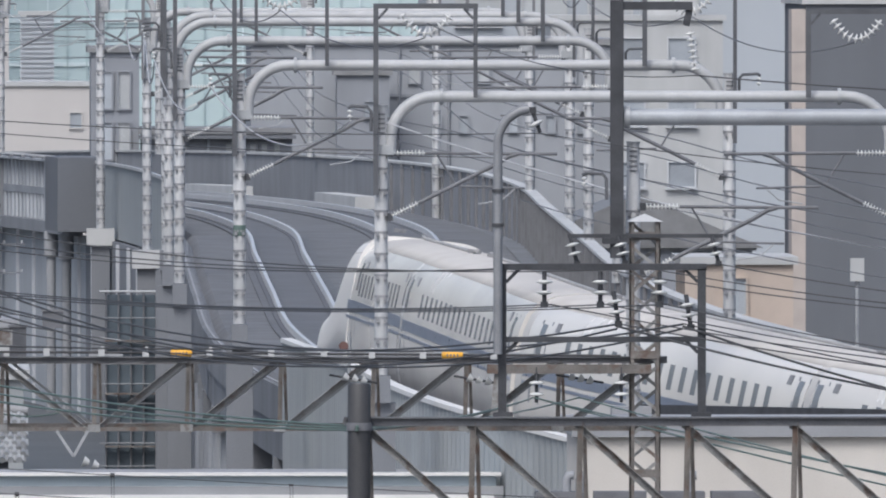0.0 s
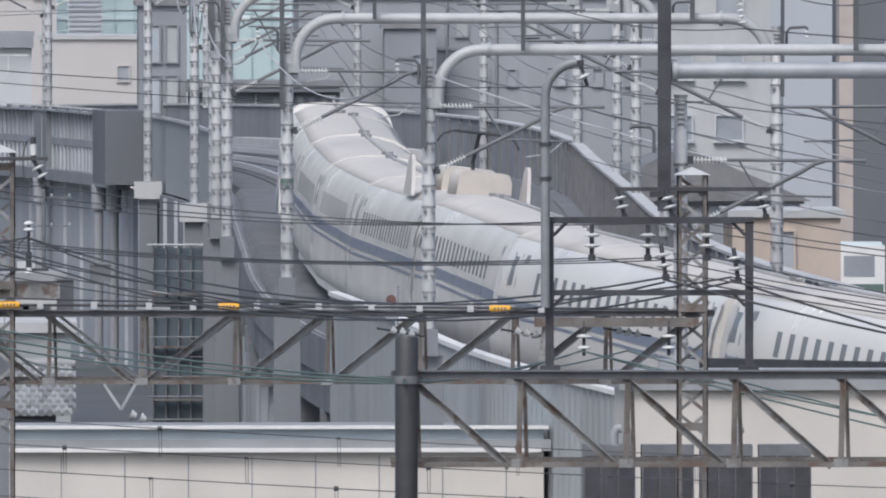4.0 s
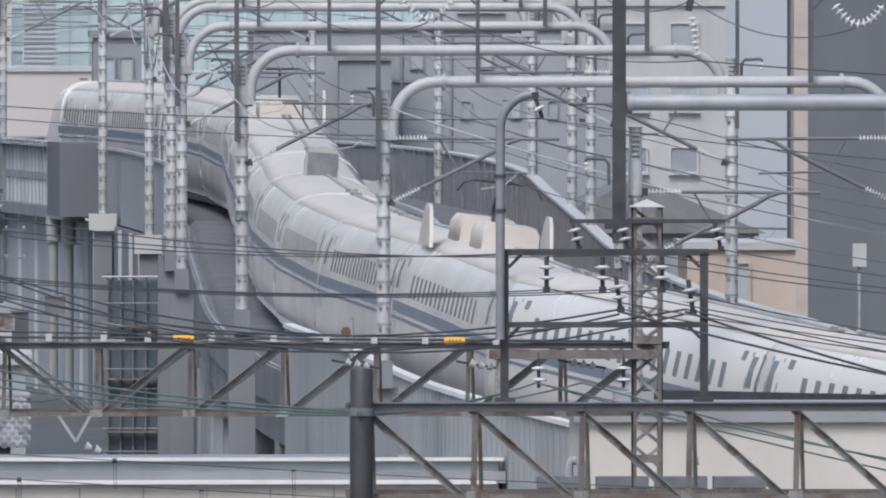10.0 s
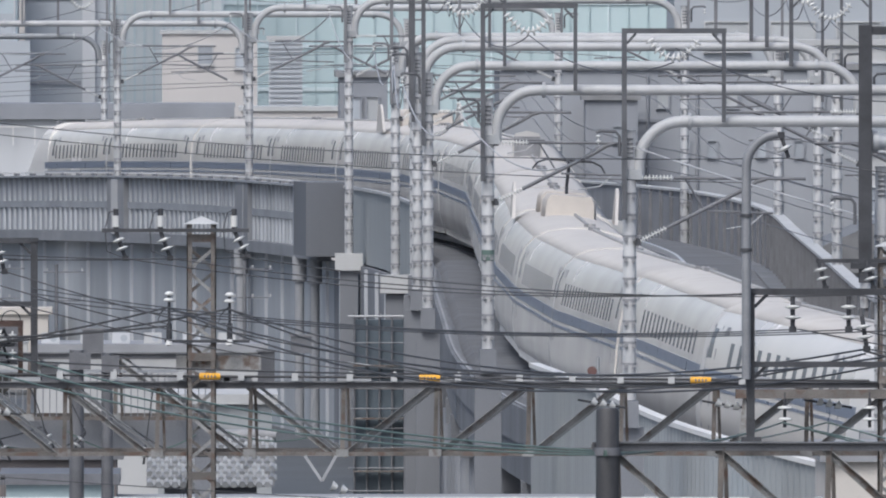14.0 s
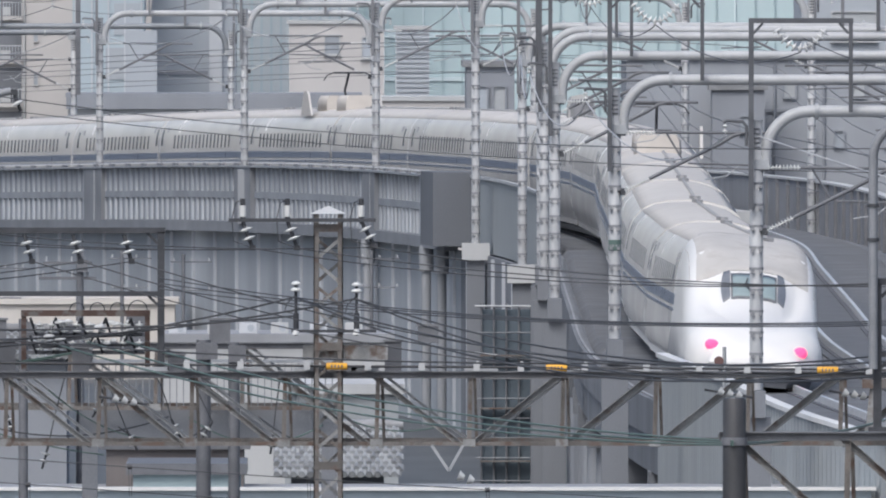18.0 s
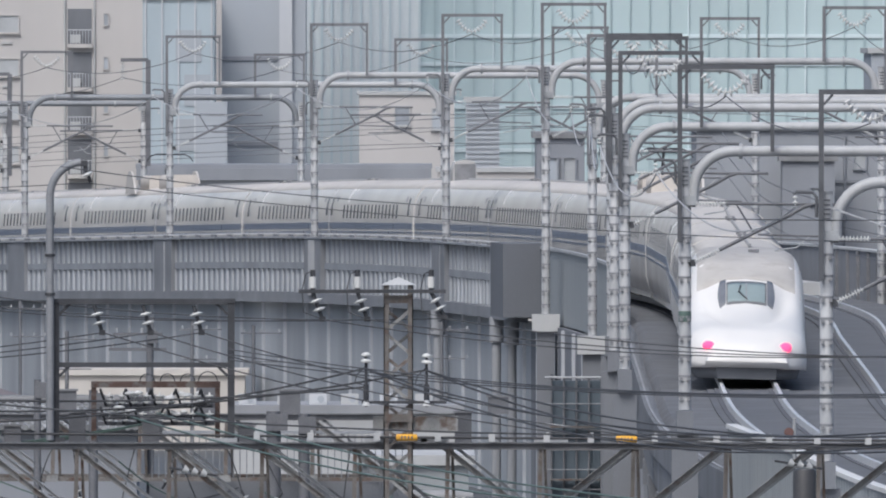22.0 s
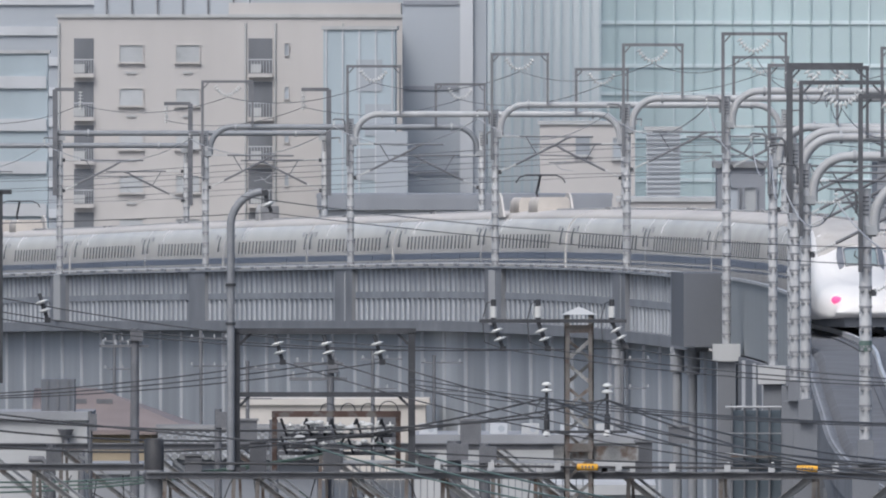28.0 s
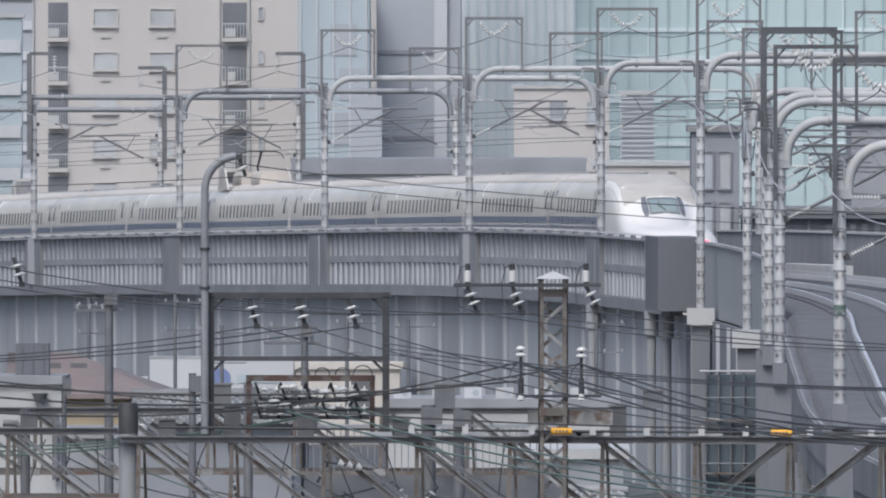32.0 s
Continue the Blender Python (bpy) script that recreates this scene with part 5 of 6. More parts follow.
for x, y, z, cap in ((-7.72, 350, 9.55, 0.55), (5.98, 299.5, 9.57, 1.6)):
    p = thing("round_post", (x, y, 0), "concrete gantry post with a black sleeve on top", "post", "gantry posts")
    part("shaft", bm_tube([(0, 0, 0), (0, 0, z - cap)], 0.17, 14), M["concrete"] if x < 0 else M["black"], p)
    part("sleeve", bm_tube([(0, 0, z - cap), (0, 0, z - 0.04), (0, 0, z)], [0.175, 0.175, 0.15], 14), M["black"], p, "black rubber sleeve")
    part("collar", bm_tube([(0, 0, z - 0.72), (0, 0, z - 0.6)], 0.2, 14), M["steel_mid"], p)
lp = lattice_post(-0.2, 349.6, 11.75, 0.5, True, 0.095)
rp = lattice_post(12.03, 349.6, 11.35, 0.52, True, 0.08)

# brackets hanging in a V under the left gantry
vb = thing("hanger_bracket", (1.98, 349.6, 7.6), "pale steel V-bracket with a white insulator pair", "bracket")
part("leg", bm_beam((-0.35, 0, 0.05), (-0.05, 0, -0.4), 0.07, 0.05), M["galv_mid"], vb)
part("leg", bm_beam((0.2, 0, 0.05), (-0.05, 0, -0.4), 0.07, 0.05), M["galv_mid"], vb)
for k in range(2):
    part("insulator", bm_tube([(0.12 + 0.17 * k, 0, -0.48 - 0.06 * k), (0.22 + 0.17 * k, 0, -0.52 - 0.06 * k)], [0.1, 0.05], 10), M["porcelain"], vb, "white porcelain cup")
for x, y, z in ((6.7, 349.5, 8.62), (8.9, 349.5, 8.6), (10.7, 349.5, 8.62), (-4.0, 349.5, 8.5)):
    h = thing("strain_insulator", (x, y, z), "string of white cup insulators under the gantry", "insulator", "strain insulators")
    for k in range(3):
        part("cup", bm_tube([(0.16 * k, 0, -0.03 * k), (0.09 + 0.16 * k, 0, -0.05 - 0.03 * k)], [0.085, 0.04], 10), M["porcelain"], h, "white porcelain cup")
    part("link", bm_tube([(-0.25, 0, 0.02), (0.6, 0, -0.12)], 0.02, 6), M["steel_dark"], h)

# cable along the left gantry's top, with clamps, pads and amber sleeves
tagged(part("gantry_cable", bm_tube([(-7.2, 349.28, 9.13), (0, 349.28, 9.06), (6, 349.28, 9.02), (11.6, 349.28, 8.98)], 0.022, 6), M["black"]), "black cable laid along the gantry top", "cable")
for k, x in enumerate((-2.7, -1.75, -0.58, 0.5, 1.45, 2.42, 3.2, 4.33, 5.42, 6.35, 7.2, 8.1, 9.35)):
    c = thing("cable_clamp", (x, 349.36, 9.06 - 0.008 * x), "small pale cable clamp on the gantry", "clamp", "cable clamps")
    part("block", bm_box((0, 0, 0), (0.11, 0.3, 0.13)), M["concrete_pale"], c)
    part("ear", bm_box((0.02, 0, 0.08), (0.05, 0.05, 0.06)), M["concrete_pale"], c)
for x in (-0.05, 3.83, 8.62):
    y = thing("amber_sleeve", (x, 349.27, 9.06 - 0.008 * x), "amber plastic warning sleeve on the cable", "sleeve", "amber sleeves")
    part("sleeve", bm_tube([(-0.185, 0, 0), (-0.17, 0, 0), (0.17, 0, -0.005), (0.185, 0, -0.005)], [0.05, 0.062, 0.062, 0.05], 10), M["yellow"], y)
    for k in range(4):
        part("mark", bm_box((-0.09 + 0.06 * k, -0.064, 0), (0.03, 0.008, 0.05)), M["brown_shed"], y, "small dark bar")
    part("seam", bm_box((0.0, 0, -0.068), (0.3, 0.03, 0.02)), M["brown_edge"], y, "faded seam strip")
for k, (x, w) in enumerate(((-3.3, 0.5), (-1.6, 0.45), (-0.25, 1.1), (0.45, 0.5), (2.5, 0.6), (4.0, 0.5), (5.4, 0.6), (6.4, 0.6), (7.35, 0.55), (8.6, 0.6), (9.6, 0.5))):
    tagged(part("chord_pad", bm_box((x, 349.75, 8.99), (w, 0.25, 0.09)), M["galv_mid"]), "grey steel pad on the gantry chord", "pad", "chord pads")


def yard_goalpost(x0, x1, y, top, low, mid, r=0.062):
    """A dark rectangular feeder frame on a gantry with a mid bar and gussets."""
    f = thing("yard_goalpost", (x0, y, low), "dark steel rectangular frame standing on a gantry", "goalpost", "yard goalposts")
    n, h = x1 - x0, top - low
    part("leg", bm_beam((0, 0, 0), (0, 0, h), 2 * r, 2 * r), M["steel_dark"], f)
    part("leg", bm_beam((n, 0, 0), (n, 0, h), 2 * r, 2 * r), M["steel_dark"], f)
    part("top_bar", bm_box((n / 2, 0, h + 0.03), (n + 2.4 * r, 2 * r, 0.10)), M["steel_dark"], f)
    part("mid_bar", bm_box((n / 2, 0, mid - low), (n - 2 * r, 1.6 * r, 0.085)), M["steel_dark"], f)
    for px, s in ((0.06, 1), (n - 0.06, -1)):
        for z, t in ((h, -1), (mid - low, -1)):
            part("gusset", bm_beam((px, 0, z + t * 0.2), (px + s * 0.2, 0, z), 0.03, 0.05), M["steel_dark"], f)
        part("foot", bm_box((px - s * 0.05, 0, 0.04), (0.3, 0.3, 0.07)), M["steel_dark"], f)
    return f


def curved_pole(x, y, low, top, reach=0.6):
    p = thing("curved_pole", (x, y, low), "grey pole bent over at the top with one insulator", "pole", "curved poles")
    h = top - low
    pts = [Vector((0, 0, 0)), Vector((0, 0, h - reach))] + arc((reach, 0, h - reach), reach, 180, 95, 9)[1:]
    part("pole", bm_tube(pts, 0.07, 12), M["steel_pole"], p)
    for z in (h * 0.52, h * 0.66):
        part("band", bm_tube([(0, 0, z), (0, 0, z + 0.05)], 0.09, 12), M["steel_dark"], p)
    e = Vector((reach, 0, h - 0.02))
    part("tip", bm_box(e, (0.12, 0.1, 0.1)), M["steel_dark"], p)
    part("insulator_rod", bm_tube([e, e + Vector((0.12, 0, -0.34))], 0.03, 8), M["steel_dark"], p)
    part("disc", bm_tube([e + Vector((0.05, 0, -0.17)), e + Vector((0.065, 0, -0.2)), e + Vector((0.08, 0, -0.23))], [0.05, 0.13, 0.05], 12), M["porcelain"], p, "white porcelain disc")
    return p


yard_goalpost(-6.26, -3.16, 350, 11.42, 8.97, 10.33)
curved_pole(-6.36, 349.8, 9.0, 13.92)
for x in (-5.58, -4.72, -3.82):
    line_insulator(x, 350, 11.38, 0.28, False)
yard_goalpost(8.16, 11.19, 300, 11.29, 9.04, 10.22)
curved_pole(8.09, 299.8, 10.0, 13.72, 0.52)
for x in (8.80, 9.65, 10.55):
    line_insulator(x, 300, 11.25, 0.0, False)
line_insulator(9.85, 300, 10.95, 0.15, False)
line_insulator(10.95, 300, 10.9, 0.15, False)

# left lattice post: arms and insulators
ca = thing("cross_arm", (-0.2, 349.3, 11.62), "dark steel cross arm on a lattice post", "cross arm", "cross arms")
part("bar", bm_box((-0.46, -0.08, 0.02), (2.6, 0.08, 0.065)), M["steel_dark"], ca)
for x, lean in ((-1.71, 0.35), (-0.92, 0.35), (0.38, 0.5)):
    line_insulator(x, 349.25, 11.62, lean)
ca = thing("cross_arm", (-0.2, 349.3, 9.68), "dark steel cross arm on a lattice post", "cross arm", "cross arms")
part("bar", bm_box((0.1, 0, 0), (1.5, 0.07, 0.05)), M["steel_dark"], ca)
for x, z in ((-0.79, 10.42), (0.28, 10.4)):
    i = thing("stand_insulator", (x + 0.02, 349.2, 9.7), "tall pin insulator with white skirts and a jumper", "insulator", "stand insulators")
    part("pin", bm_tube([(0, 0, -0.1), (0, 0, z - 9.55)], 0.026, 8), M["steel_dark"], i)
    for k in range(2):
        c = z - 9.74 + 0.11 * k
        part("skirt", bm_tube([(0, 0, c), (0, 0, c + 0.015), (0, 0, c + 0.05), (0, 0, c + 0.075)], [0.045, 0.115 - 0.015 * k, 0.09 - 0.015 * k, 0.03], 12), M["porcelain"], i, "white porcelain skirt")
    part("sleeve", bm_tube([(0, 0, 0.02), (0, 0, 0.3)], 0.05, 8), M["steel_dark"], i, "dark sleeve")
    part("foot_skirt", bm_tube([(0, 0, -0.08), (0, 0, 0.02)], [0.075, 0.04], 10), M["porcelain"], i, "white porcelain foot")
    part("jumper", bm_tube([(0, -0.03, z - 9.8), (-0.16, -0.03, z - 9.95), (-0.2, -0.03, z - 10.1), (-0.06, -0.03, 0.3)], 0.012, 5), M["wire"], i, "thin dark jumper wire")
bb = thing("arm_box", (-0.2, 349.6, 9.3), "worn grey channel arm on a lattice post", "channel arm", "channel arms")
part("channel", bm_box((0.3, 0, 0), (1.5, 0.3, 0.26)), M["steel_worn"], bb)

# right lattice post: arms
ca = thing("cross_arm", (12.03, 349.3, 11.1), "dark steel cross arm on a lattice post", "cross arm", "cross arms")
part("bar", bm_box((0.0, 0, 0), (2.75, 0.08, 0.07)), M["steel_dark"], ca)
for x in (10.7, 11.55, 13.2):
    line_insulator(x, 349.2, 11.1, 0.25, False)
ca = thing("cross_arm", (12.03, 349.2, 8.75), "rusty channel cross arm with post insulators", "cross arm", "cross arms")
part("bar", bm_box((-1.35, 0, 0), (2.9, 0.25, 0.16)), M["steel_rust"], ca)
part("prop", bm_beam((-2.65, 0, -1.0), (-2.55, 0, 0), 0.22, 0.1), M["steel_worn"], ca)
for x in (10.1, 11.6):
    i = thing("post_insulator", (x, 349.1, 8.28), "white two-skirt post insulator", "insulator", "post insulators")
    for k in range(2):
        part("skirt", bm_tube([(0, 0, 0.2 * k), (0, 0, 0.2 * k + 0.012), (0, 0, 0.2 * k + 0.04), (0, 0, 0.2 * k + 0.06)], [0.06, 0.135, 0.12, 0.045], 12), M["porcelain"], i, "white porcelain skirt")
    part("pin", bm_tube([(0, 0, -0.12), (0, 0, 0.5)], 0.03, 8), M["steel_dark"], i)

# H-section post and big pipe beam beside the viaduct
hp = thing("feeder_post", (13.4, 406, 9.9), "dark H-section steel post with a top arm", "feeder post")
bm = bmesh.new()
for sx in (-1, 1):
    box(bm, (sx * 0.12, 0, 2.6), (0.03, 0.26, 5.3))
box(bm, (0, 0, 2.6), (0.22, 0.03, 5.3))
part("post", bm, M["steel_dark"], hp)
part("front_plate", bm_box((0, -0.14, 2.6), (0.26, 0.02, 5.3)), M["steel_dark"], hp)
part("arm", bm_box((0.75, 0, 5.13), (1.6, 0.2, 0.17)), M["steel_dark"], hp)
part("arm_tip", bm_beam((1.5, 0, 5.1), (1.42, 0, 4.72), 0.14, 0.1), M["steel_dark"], hp)
bm = bmesh.new()
disc_string(bm, [(1.5, 0, 4.6), (1.62, 0, 3.75)], 7, 0.1)
part("insulator_string", bm, M["porcelain"], hp, "white porcelain disc string")
part("clamp", bm_box((0.05, 0, 0.3), (0.7, 0.4, 0.12)), M["steel_dark"], hp)
pb = thing("pipe_beam", (13.55, 406.2, 12.74), "thick grey pipe beam held by a dark post", "pipe beam")
part("pipe", bm_tube([(0, 0, 0), (16.0, 0, 0)], 0.17, 14), M["pipe_grey"], pb)
part("flange", bm_tube([(0.0, 0, 0), (0.12, 0, 0)], 0.24, 14), M["galv_mid"], pb)
mast(13.75, 406.5, 12.2, 6.8)
cantilever(13.75, 406.3, 11.9, 1)
fp = thing("mast_bracket", (13.75, 406.5, 6.8), "pale concrete mast footing on a dark pier", "mast footing", "mast footings")
part("footing", bm_box((0, 0, -0.3), (0.9, 0.9, 0.6)), M["concrete"], fp)
part("pier", bm_box((0, 0.1, -3.7), (0.6, 0.7, 6.2)), M["concrete_dark"], fp)
hook_arm(13.3, 405.8, 11.6)

# rusty terminal frame crowded with insulators, left yard
tf = thing("terminal_frame", (-5.62, 352, 8.95), "rusty terminal frame crowded with white insulators", "terminal frame")
part("leg", bm_beam((0, 0, 0), (0, 0, 1.0), 0.09, 0.09), M["rust_frame"], tf)
part("leg", bm_beam((2.2, 0, 0), (2.2, 0, 1.0), 0.09, 0.09), M["rust_frame"], tf)
part("lintel", bm_box((1.1, 0, 1.0), (2.3, 0.14, 0.11)), M["rust_frame"], tf)
rng = random.Random(5)
for k in range(22):
    x, z = 0.3 + 1.7 * rng.random(), 0.42 + 0.42 * rng.random()
    bm = bmesh.new()
    c = Vector((x, -0.1 - 0.2 * rng.random(), z))
    w = rng.uniform(0.06, 0.12)
    tube(bm, [c, c + Vector((0, 0, 0.015)), c + Vector((0, 0, 0.05)), c + Vector((0, 0, 0.07))], [w * 0.5, w, w * 0.8, w * 0.35], 10)
    part("insulator", bm, M["porcelain"], tf, "small white insulator cluster")
for z, n in ((0.3, 7), (0.62, 9)):
    part("switch_beam", bm_box((1.1, 0.02, z), (2.1, 0.12, 0.07)), M["steel_mid"], tf, "grey switch beam")
    for k in range(n):
        x = 0.22 + 1.78 * k / (n - 1)
        part("switch_arm", bm_beam((x, -0.05, z), (x + (0.14 if k % 2 else -0.1), -0.3, z + 0.3), 0.035, 0.035), M["steel_dark"], tf)
        bm = bmesh.new()
        disc_string(bm, [(x + 0.06, -0.2, z + 0.03), (x + 0.06, -0.2, z + 0.25)], 2, 0.075)
        part("post_insulator", bm, M["porcelain"], tf, "white ribbed post insulator")
part("drive_box", bm_box((1.05, -0.12, 0.22), (0.34, 0.26, 0.42)), M["steel_mid"], tf, "grey drive box")
for k in range(4):
    c = Vector((0.95 + 0.36 * k, -0.1, 1.06))
    part("jumper_loop", bm_tube(arc(c, 0.13 if k < 3 else 0.17, 180, 0, 8), 0.012, 5), M["wire"], tf, "dark jumper loop")
part("bus_bar", bm_tube([(0.2, -0.2, 0.55), (2.1, -0.2, 0.62)], 0.025, 6), M["steel_dark"], tf)
part("bus_bar", bm_tube([(0.2, -0.25, 0.4), (2.1, -0.2, 0.45)], 0.02, 6), M["steel_dark"], tf)

# posts and clutter in the left yard
for k, (x, y, z, w) in enumerate(((-7.0, 372, 9.7, 0.16), (-2.45, 356, 9.4, 0.3), (-1.9, 356, 9.35, 0.24), (-5.95, 372, 9.5, 0.2), (-9.6, 352, 9.4, 0.2), (-8.9, 352, 10.0, 0.09), (-6.3, 480, 9.1, 0.2), (-12.9, 560, 8.8, 0.28), (-7.4, 560, 8.3, 0.14))):
    p = thing("yard_pole", (x, y, 0), "grey service pole in the yard", "pole", "yard poles")
    part("shaft", bm_tube([(0, 0, 0), (0, 0, z)], [w / 2, w / 2 * 0.85], 10), M["steel_mid"], p)
    part("top_box", bm_box((0.06, -w / 2, z - 0.2), (w * 1.3, 0.12, 0.3)), M["steel_mid"], p)
    if k > 5:
        part("arm", bm_box((-0.3, 0, z - 0.5), (1.4, 0.08, 0.08)), M["steel_mid"], p)
        for j in range(4):
            part("insulator", bm_tube([(-0.9 + 0.36 * j, 0, z - 0.46), (-0.9 + 0.36 * j, 0, z - 0.32)], 0.04, 8), M["galv_mid"], p)
hv = thing("strut_frame", (-10.5, 352, 7.0), "dark H-frame post at the yard's edge", "post")
part("post", bm_box((-0.3, 0, 2.6), (0.32, 0.3, 7.2)), M["steel_mid"], hv)
part("bar", bm_box((-0.02, 0, 5.2), (0.12, 0.12, 3.4)), M["steel_dark"], hv)
part("top_bar", bm_box((-0.3, 0, 6.9), (1.0, 0.12, 0.08)), M["steel_dark"], hv)
line_insulator(-9.8, 351.8, 12.1, 0.3, False)
part("foot", bm_box((-0.3, 0, -3.9), (0.5, 0.5, 6.2)), M["concrete"], hv)

for k, x in enumerate((-7.05, -6.6, -5.9, -5.2, -4.6, -3.9, -2.9, -2.3, 0.95, 1.7)):
    jb = thing("junction_box", (x, 380.0 if k % 2 else 351.2, 8.9), "small dark junction box on a gantry chord", "junction box", "junction boxes")
    part("body", bm_box((0, 0, 0.16 + 0.06 * (k % 3)), (0.3 + 0.1 * (k % 2), 0.2, 0.32 + 0.12 * (k % 3))), M["steel_mid"], jb)
    part("lid", bm_box((0, 0, 0.34 + 0.12 * (k % 3)), (0.36 + 0.1 * (k % 2), 0.26, 0.04)), M["clamp"], jb)
rng = random.Random(9)
for k in range(12):
    x, z = -9.6 + 0.75 * k + rng.uniform(-0.2, 0.2), 7.3 + rng.uniform(0, 1.3)
    si = thing("small_insulator", (x, 352.5, z), "small white insulator pair on a dark hanger", "insulator", "small insulators")
    a = rng.uniform(-0.6, 0.6)
    d = Vector((math.sin(a), 0, -math.cos(a)))
    part("hanger", bm_tube([(0, 0, 0), d * 0.42], 0.02, 6), M["steel_dark"], si)
    for j in range(2):
        c = d * (0.14 + 0.13 * j)
        part("disc", bm_tube([c - d * 0.02, c, c + d * 0.025], [0.04, 0.09, 0.035], 10), M["porcelain"], si)
    wire((x, 352.5, z), (x + rng.uniform(-0.5, 0.5), 352.5, 8.85), rng.uniform(-0.1, 0.1), 0.012)
for k in range(9):
    x = -10.2 + 1.25 * k
    wire((x, 353, 8.6 - rng.uniform(0, 0.9)), (x + rng.uniform(1.5, 3.5), 353, 8.3 - rng.uniform(0, 0.9)), rng.uniform(0.1, 0.4), 0.014, "wire" if k % 2 else "wire_green")
for k, (x, y, z, n) in enumerate(((-15.4, 640, 7.6, 3), (-12.6, 640, 7.7, 4), (-10.4, 600, 7.3, 3), (-6.6, 600, 7.6, 4), (-4.9, 620, 7.2, 3), (1.0, 620, 7.3, 3))):
    sm = thing("service_mast", (x, y, 0), "slim service mast with small insulators on its arms", "mast", "service masts")
    part("shaft", bm_tube([(0, 0, 0), (0, 0, z)], 0.06, 8), M["steel_far"], sm)
    for j in range(2):
        part("arm", bm_box((0.25, 0, z - 0.25 - 0.9 * j), (1.3 - 0.3 * j, 0.04, 0.04)), M["steel_far"], sm)
        for i in range(n):
            part("insulator", bm_tube([(-0.3 + 1.1 * i / (n - 1), 0, z - 0.22 - 0.9 * j), (-0.3 + 1.1 * i / (n - 1), 0, z - 0.13 - 0.9 * j)], 0.032, 8), M["galv"], sm)

# red signal plate post before the viaduct
sp = thing("signal_post", (6.85, 352, 9.0), "thin post with a dull red plate", "signal post")
part("post", bm_tube([(0, 0, -9.0), (0, 0, 0.35)], 0.035, 8), M["galv_mid"], sp)
part("plate", bm_tube([(-0.1, -0.06, 0.1), (-0.1, -0.03, 0.1)], 0.085, 14), M["sign_red"], sp, "dull red plate")

# ---- wires ----
# between the two lattice posts and out to both sides
for a, b, s in (((-1.53, 349.2, 11.14), (10.83, 349.2, 10.6), 0.35), ((-0.74, 349.2, 11.14), (11.68, 349.2, 10.6), 0.33), ((0.6, 349.2, 11.16), (13.33, 349.2, 10.6), 0.36)):
    wire(a, b, s, 0.012)
    wire(a, (a[0] - 14, 356, 12.6), 0.5, 0.012)
    wire(b, (b[0] + 12, 344, 9.6), 0.3, 0.012)
for x in (-5.43, -4.57, -3.67):
    wire((x, 350, 10.9), (x - 9, 352, 10.2), 0.18, 0.013)
    wire((x, 350, 10.9), (x + 11.5, 345, 8.95), 0.4, 0.013)
for k, (x, z) in enumerate(((-0.79, 10.28), (0.28, 10.25))):
    wire((x, 349.2, z), (9.9 + k, 300, 10.45), 0.75, 0.017)
    wire((x, 349.2, z), (9.9 + k, 300, 10.38), 0.98, 0.017)
    wire((x, 349.2, z), (-11, 352, 9.4 + 0.3 * k), 0.45, 0.02)
    wire((9.9 + k, 300, 10.42), (21, 297, 8.6 - 0.4 * k), 0.3, 0.02)
    wire((9.9 + k, 300, 10.46), (21, 297, 9.2 - 0.3 * k), 0.2, 0.012)
wire((-11, 352, 9.9), (-0.8, 349, 9.95), 0.25, 0.02)
wire((-11, 352, 10.0), (6.0, 340, 9.3), 0.3, 0.017)
for x in (8.9, 9.75, 10.65):
    wire((x, 300, 10.75), (-3, 330, 10.9 - 0.1 * (x - 9)), 0.32, 0.011)
    wire((x, 300, 10.75), (21, 296, 9.4), 0.25, 0.011)
for k in range(3):
    wire((-5.2 + 0.7 * k, 351.7, 9.45), (5.95, 299.2, 8.86 + 0.03 * k), 0.42 - 0.06 * k, 0.017, "wire_green", "green-grey insulated cable over the yard")
    wire((5.95, 299.2, 8.86 + 0.03 * k), (10.05 + 0.8 * (k % 2), 349, 8.25), 0.12, 0.015, "wire_green", "green-grey insulated cable over the yard")
    wire((10.05 + 0.8 * (k % 2), 349, 8.25), (17.5, 298, 7.6 - 0.15 * k), 0.1, 0.015, "wire_green", "green-grey insulated cable over the yard")
for k in range(3):
    wire((-10.5, 351, 8.75 - 0.09 * k), (-4.5, 351.5, 9.3), 0.15, 0.018, "wire_green", "green-grey insulated cable over the yard")
# lower contact lines in front of the cream building
for k in range(6):
    z = 6.75 - 0.27 * k
    a, b = Vector((-8, 345 - 6 * k, z + 0.95)), Vector((16, 345 - 6 * k, z - 0.4))
    wire(a, b, 0.12, 0.009)
    for j in range(7):
        u = (j * 0.13 + 0.06 * (k % 3)) + 0.05
        p = a.lerp(b, u) - Vector((0, 0, 0.48 * u * (1 - u)))
        d = thing("dropper", tuple(p), "thin dropper with a black clip on a contact line", "dropper", "droppers")
        part("strand", bm_tube([(0.0, 0, 0), (0.012, 0, -0.5 + 0.05 * (k % 2))], 0.006, 5), M["wire"], d)
        part("strand", bm_tube([(0.05, 0, 0), (0.05, 0, -0.5 + 0.05 * (k % 2))], 0.006, 5), M["wire"], d)
        part("clip", bm_tube([(-0.02, 0, 0), (0.06, 0, 0)], 0.04 if (j + k) % 2 else 0.02, 8), M["black"], d)

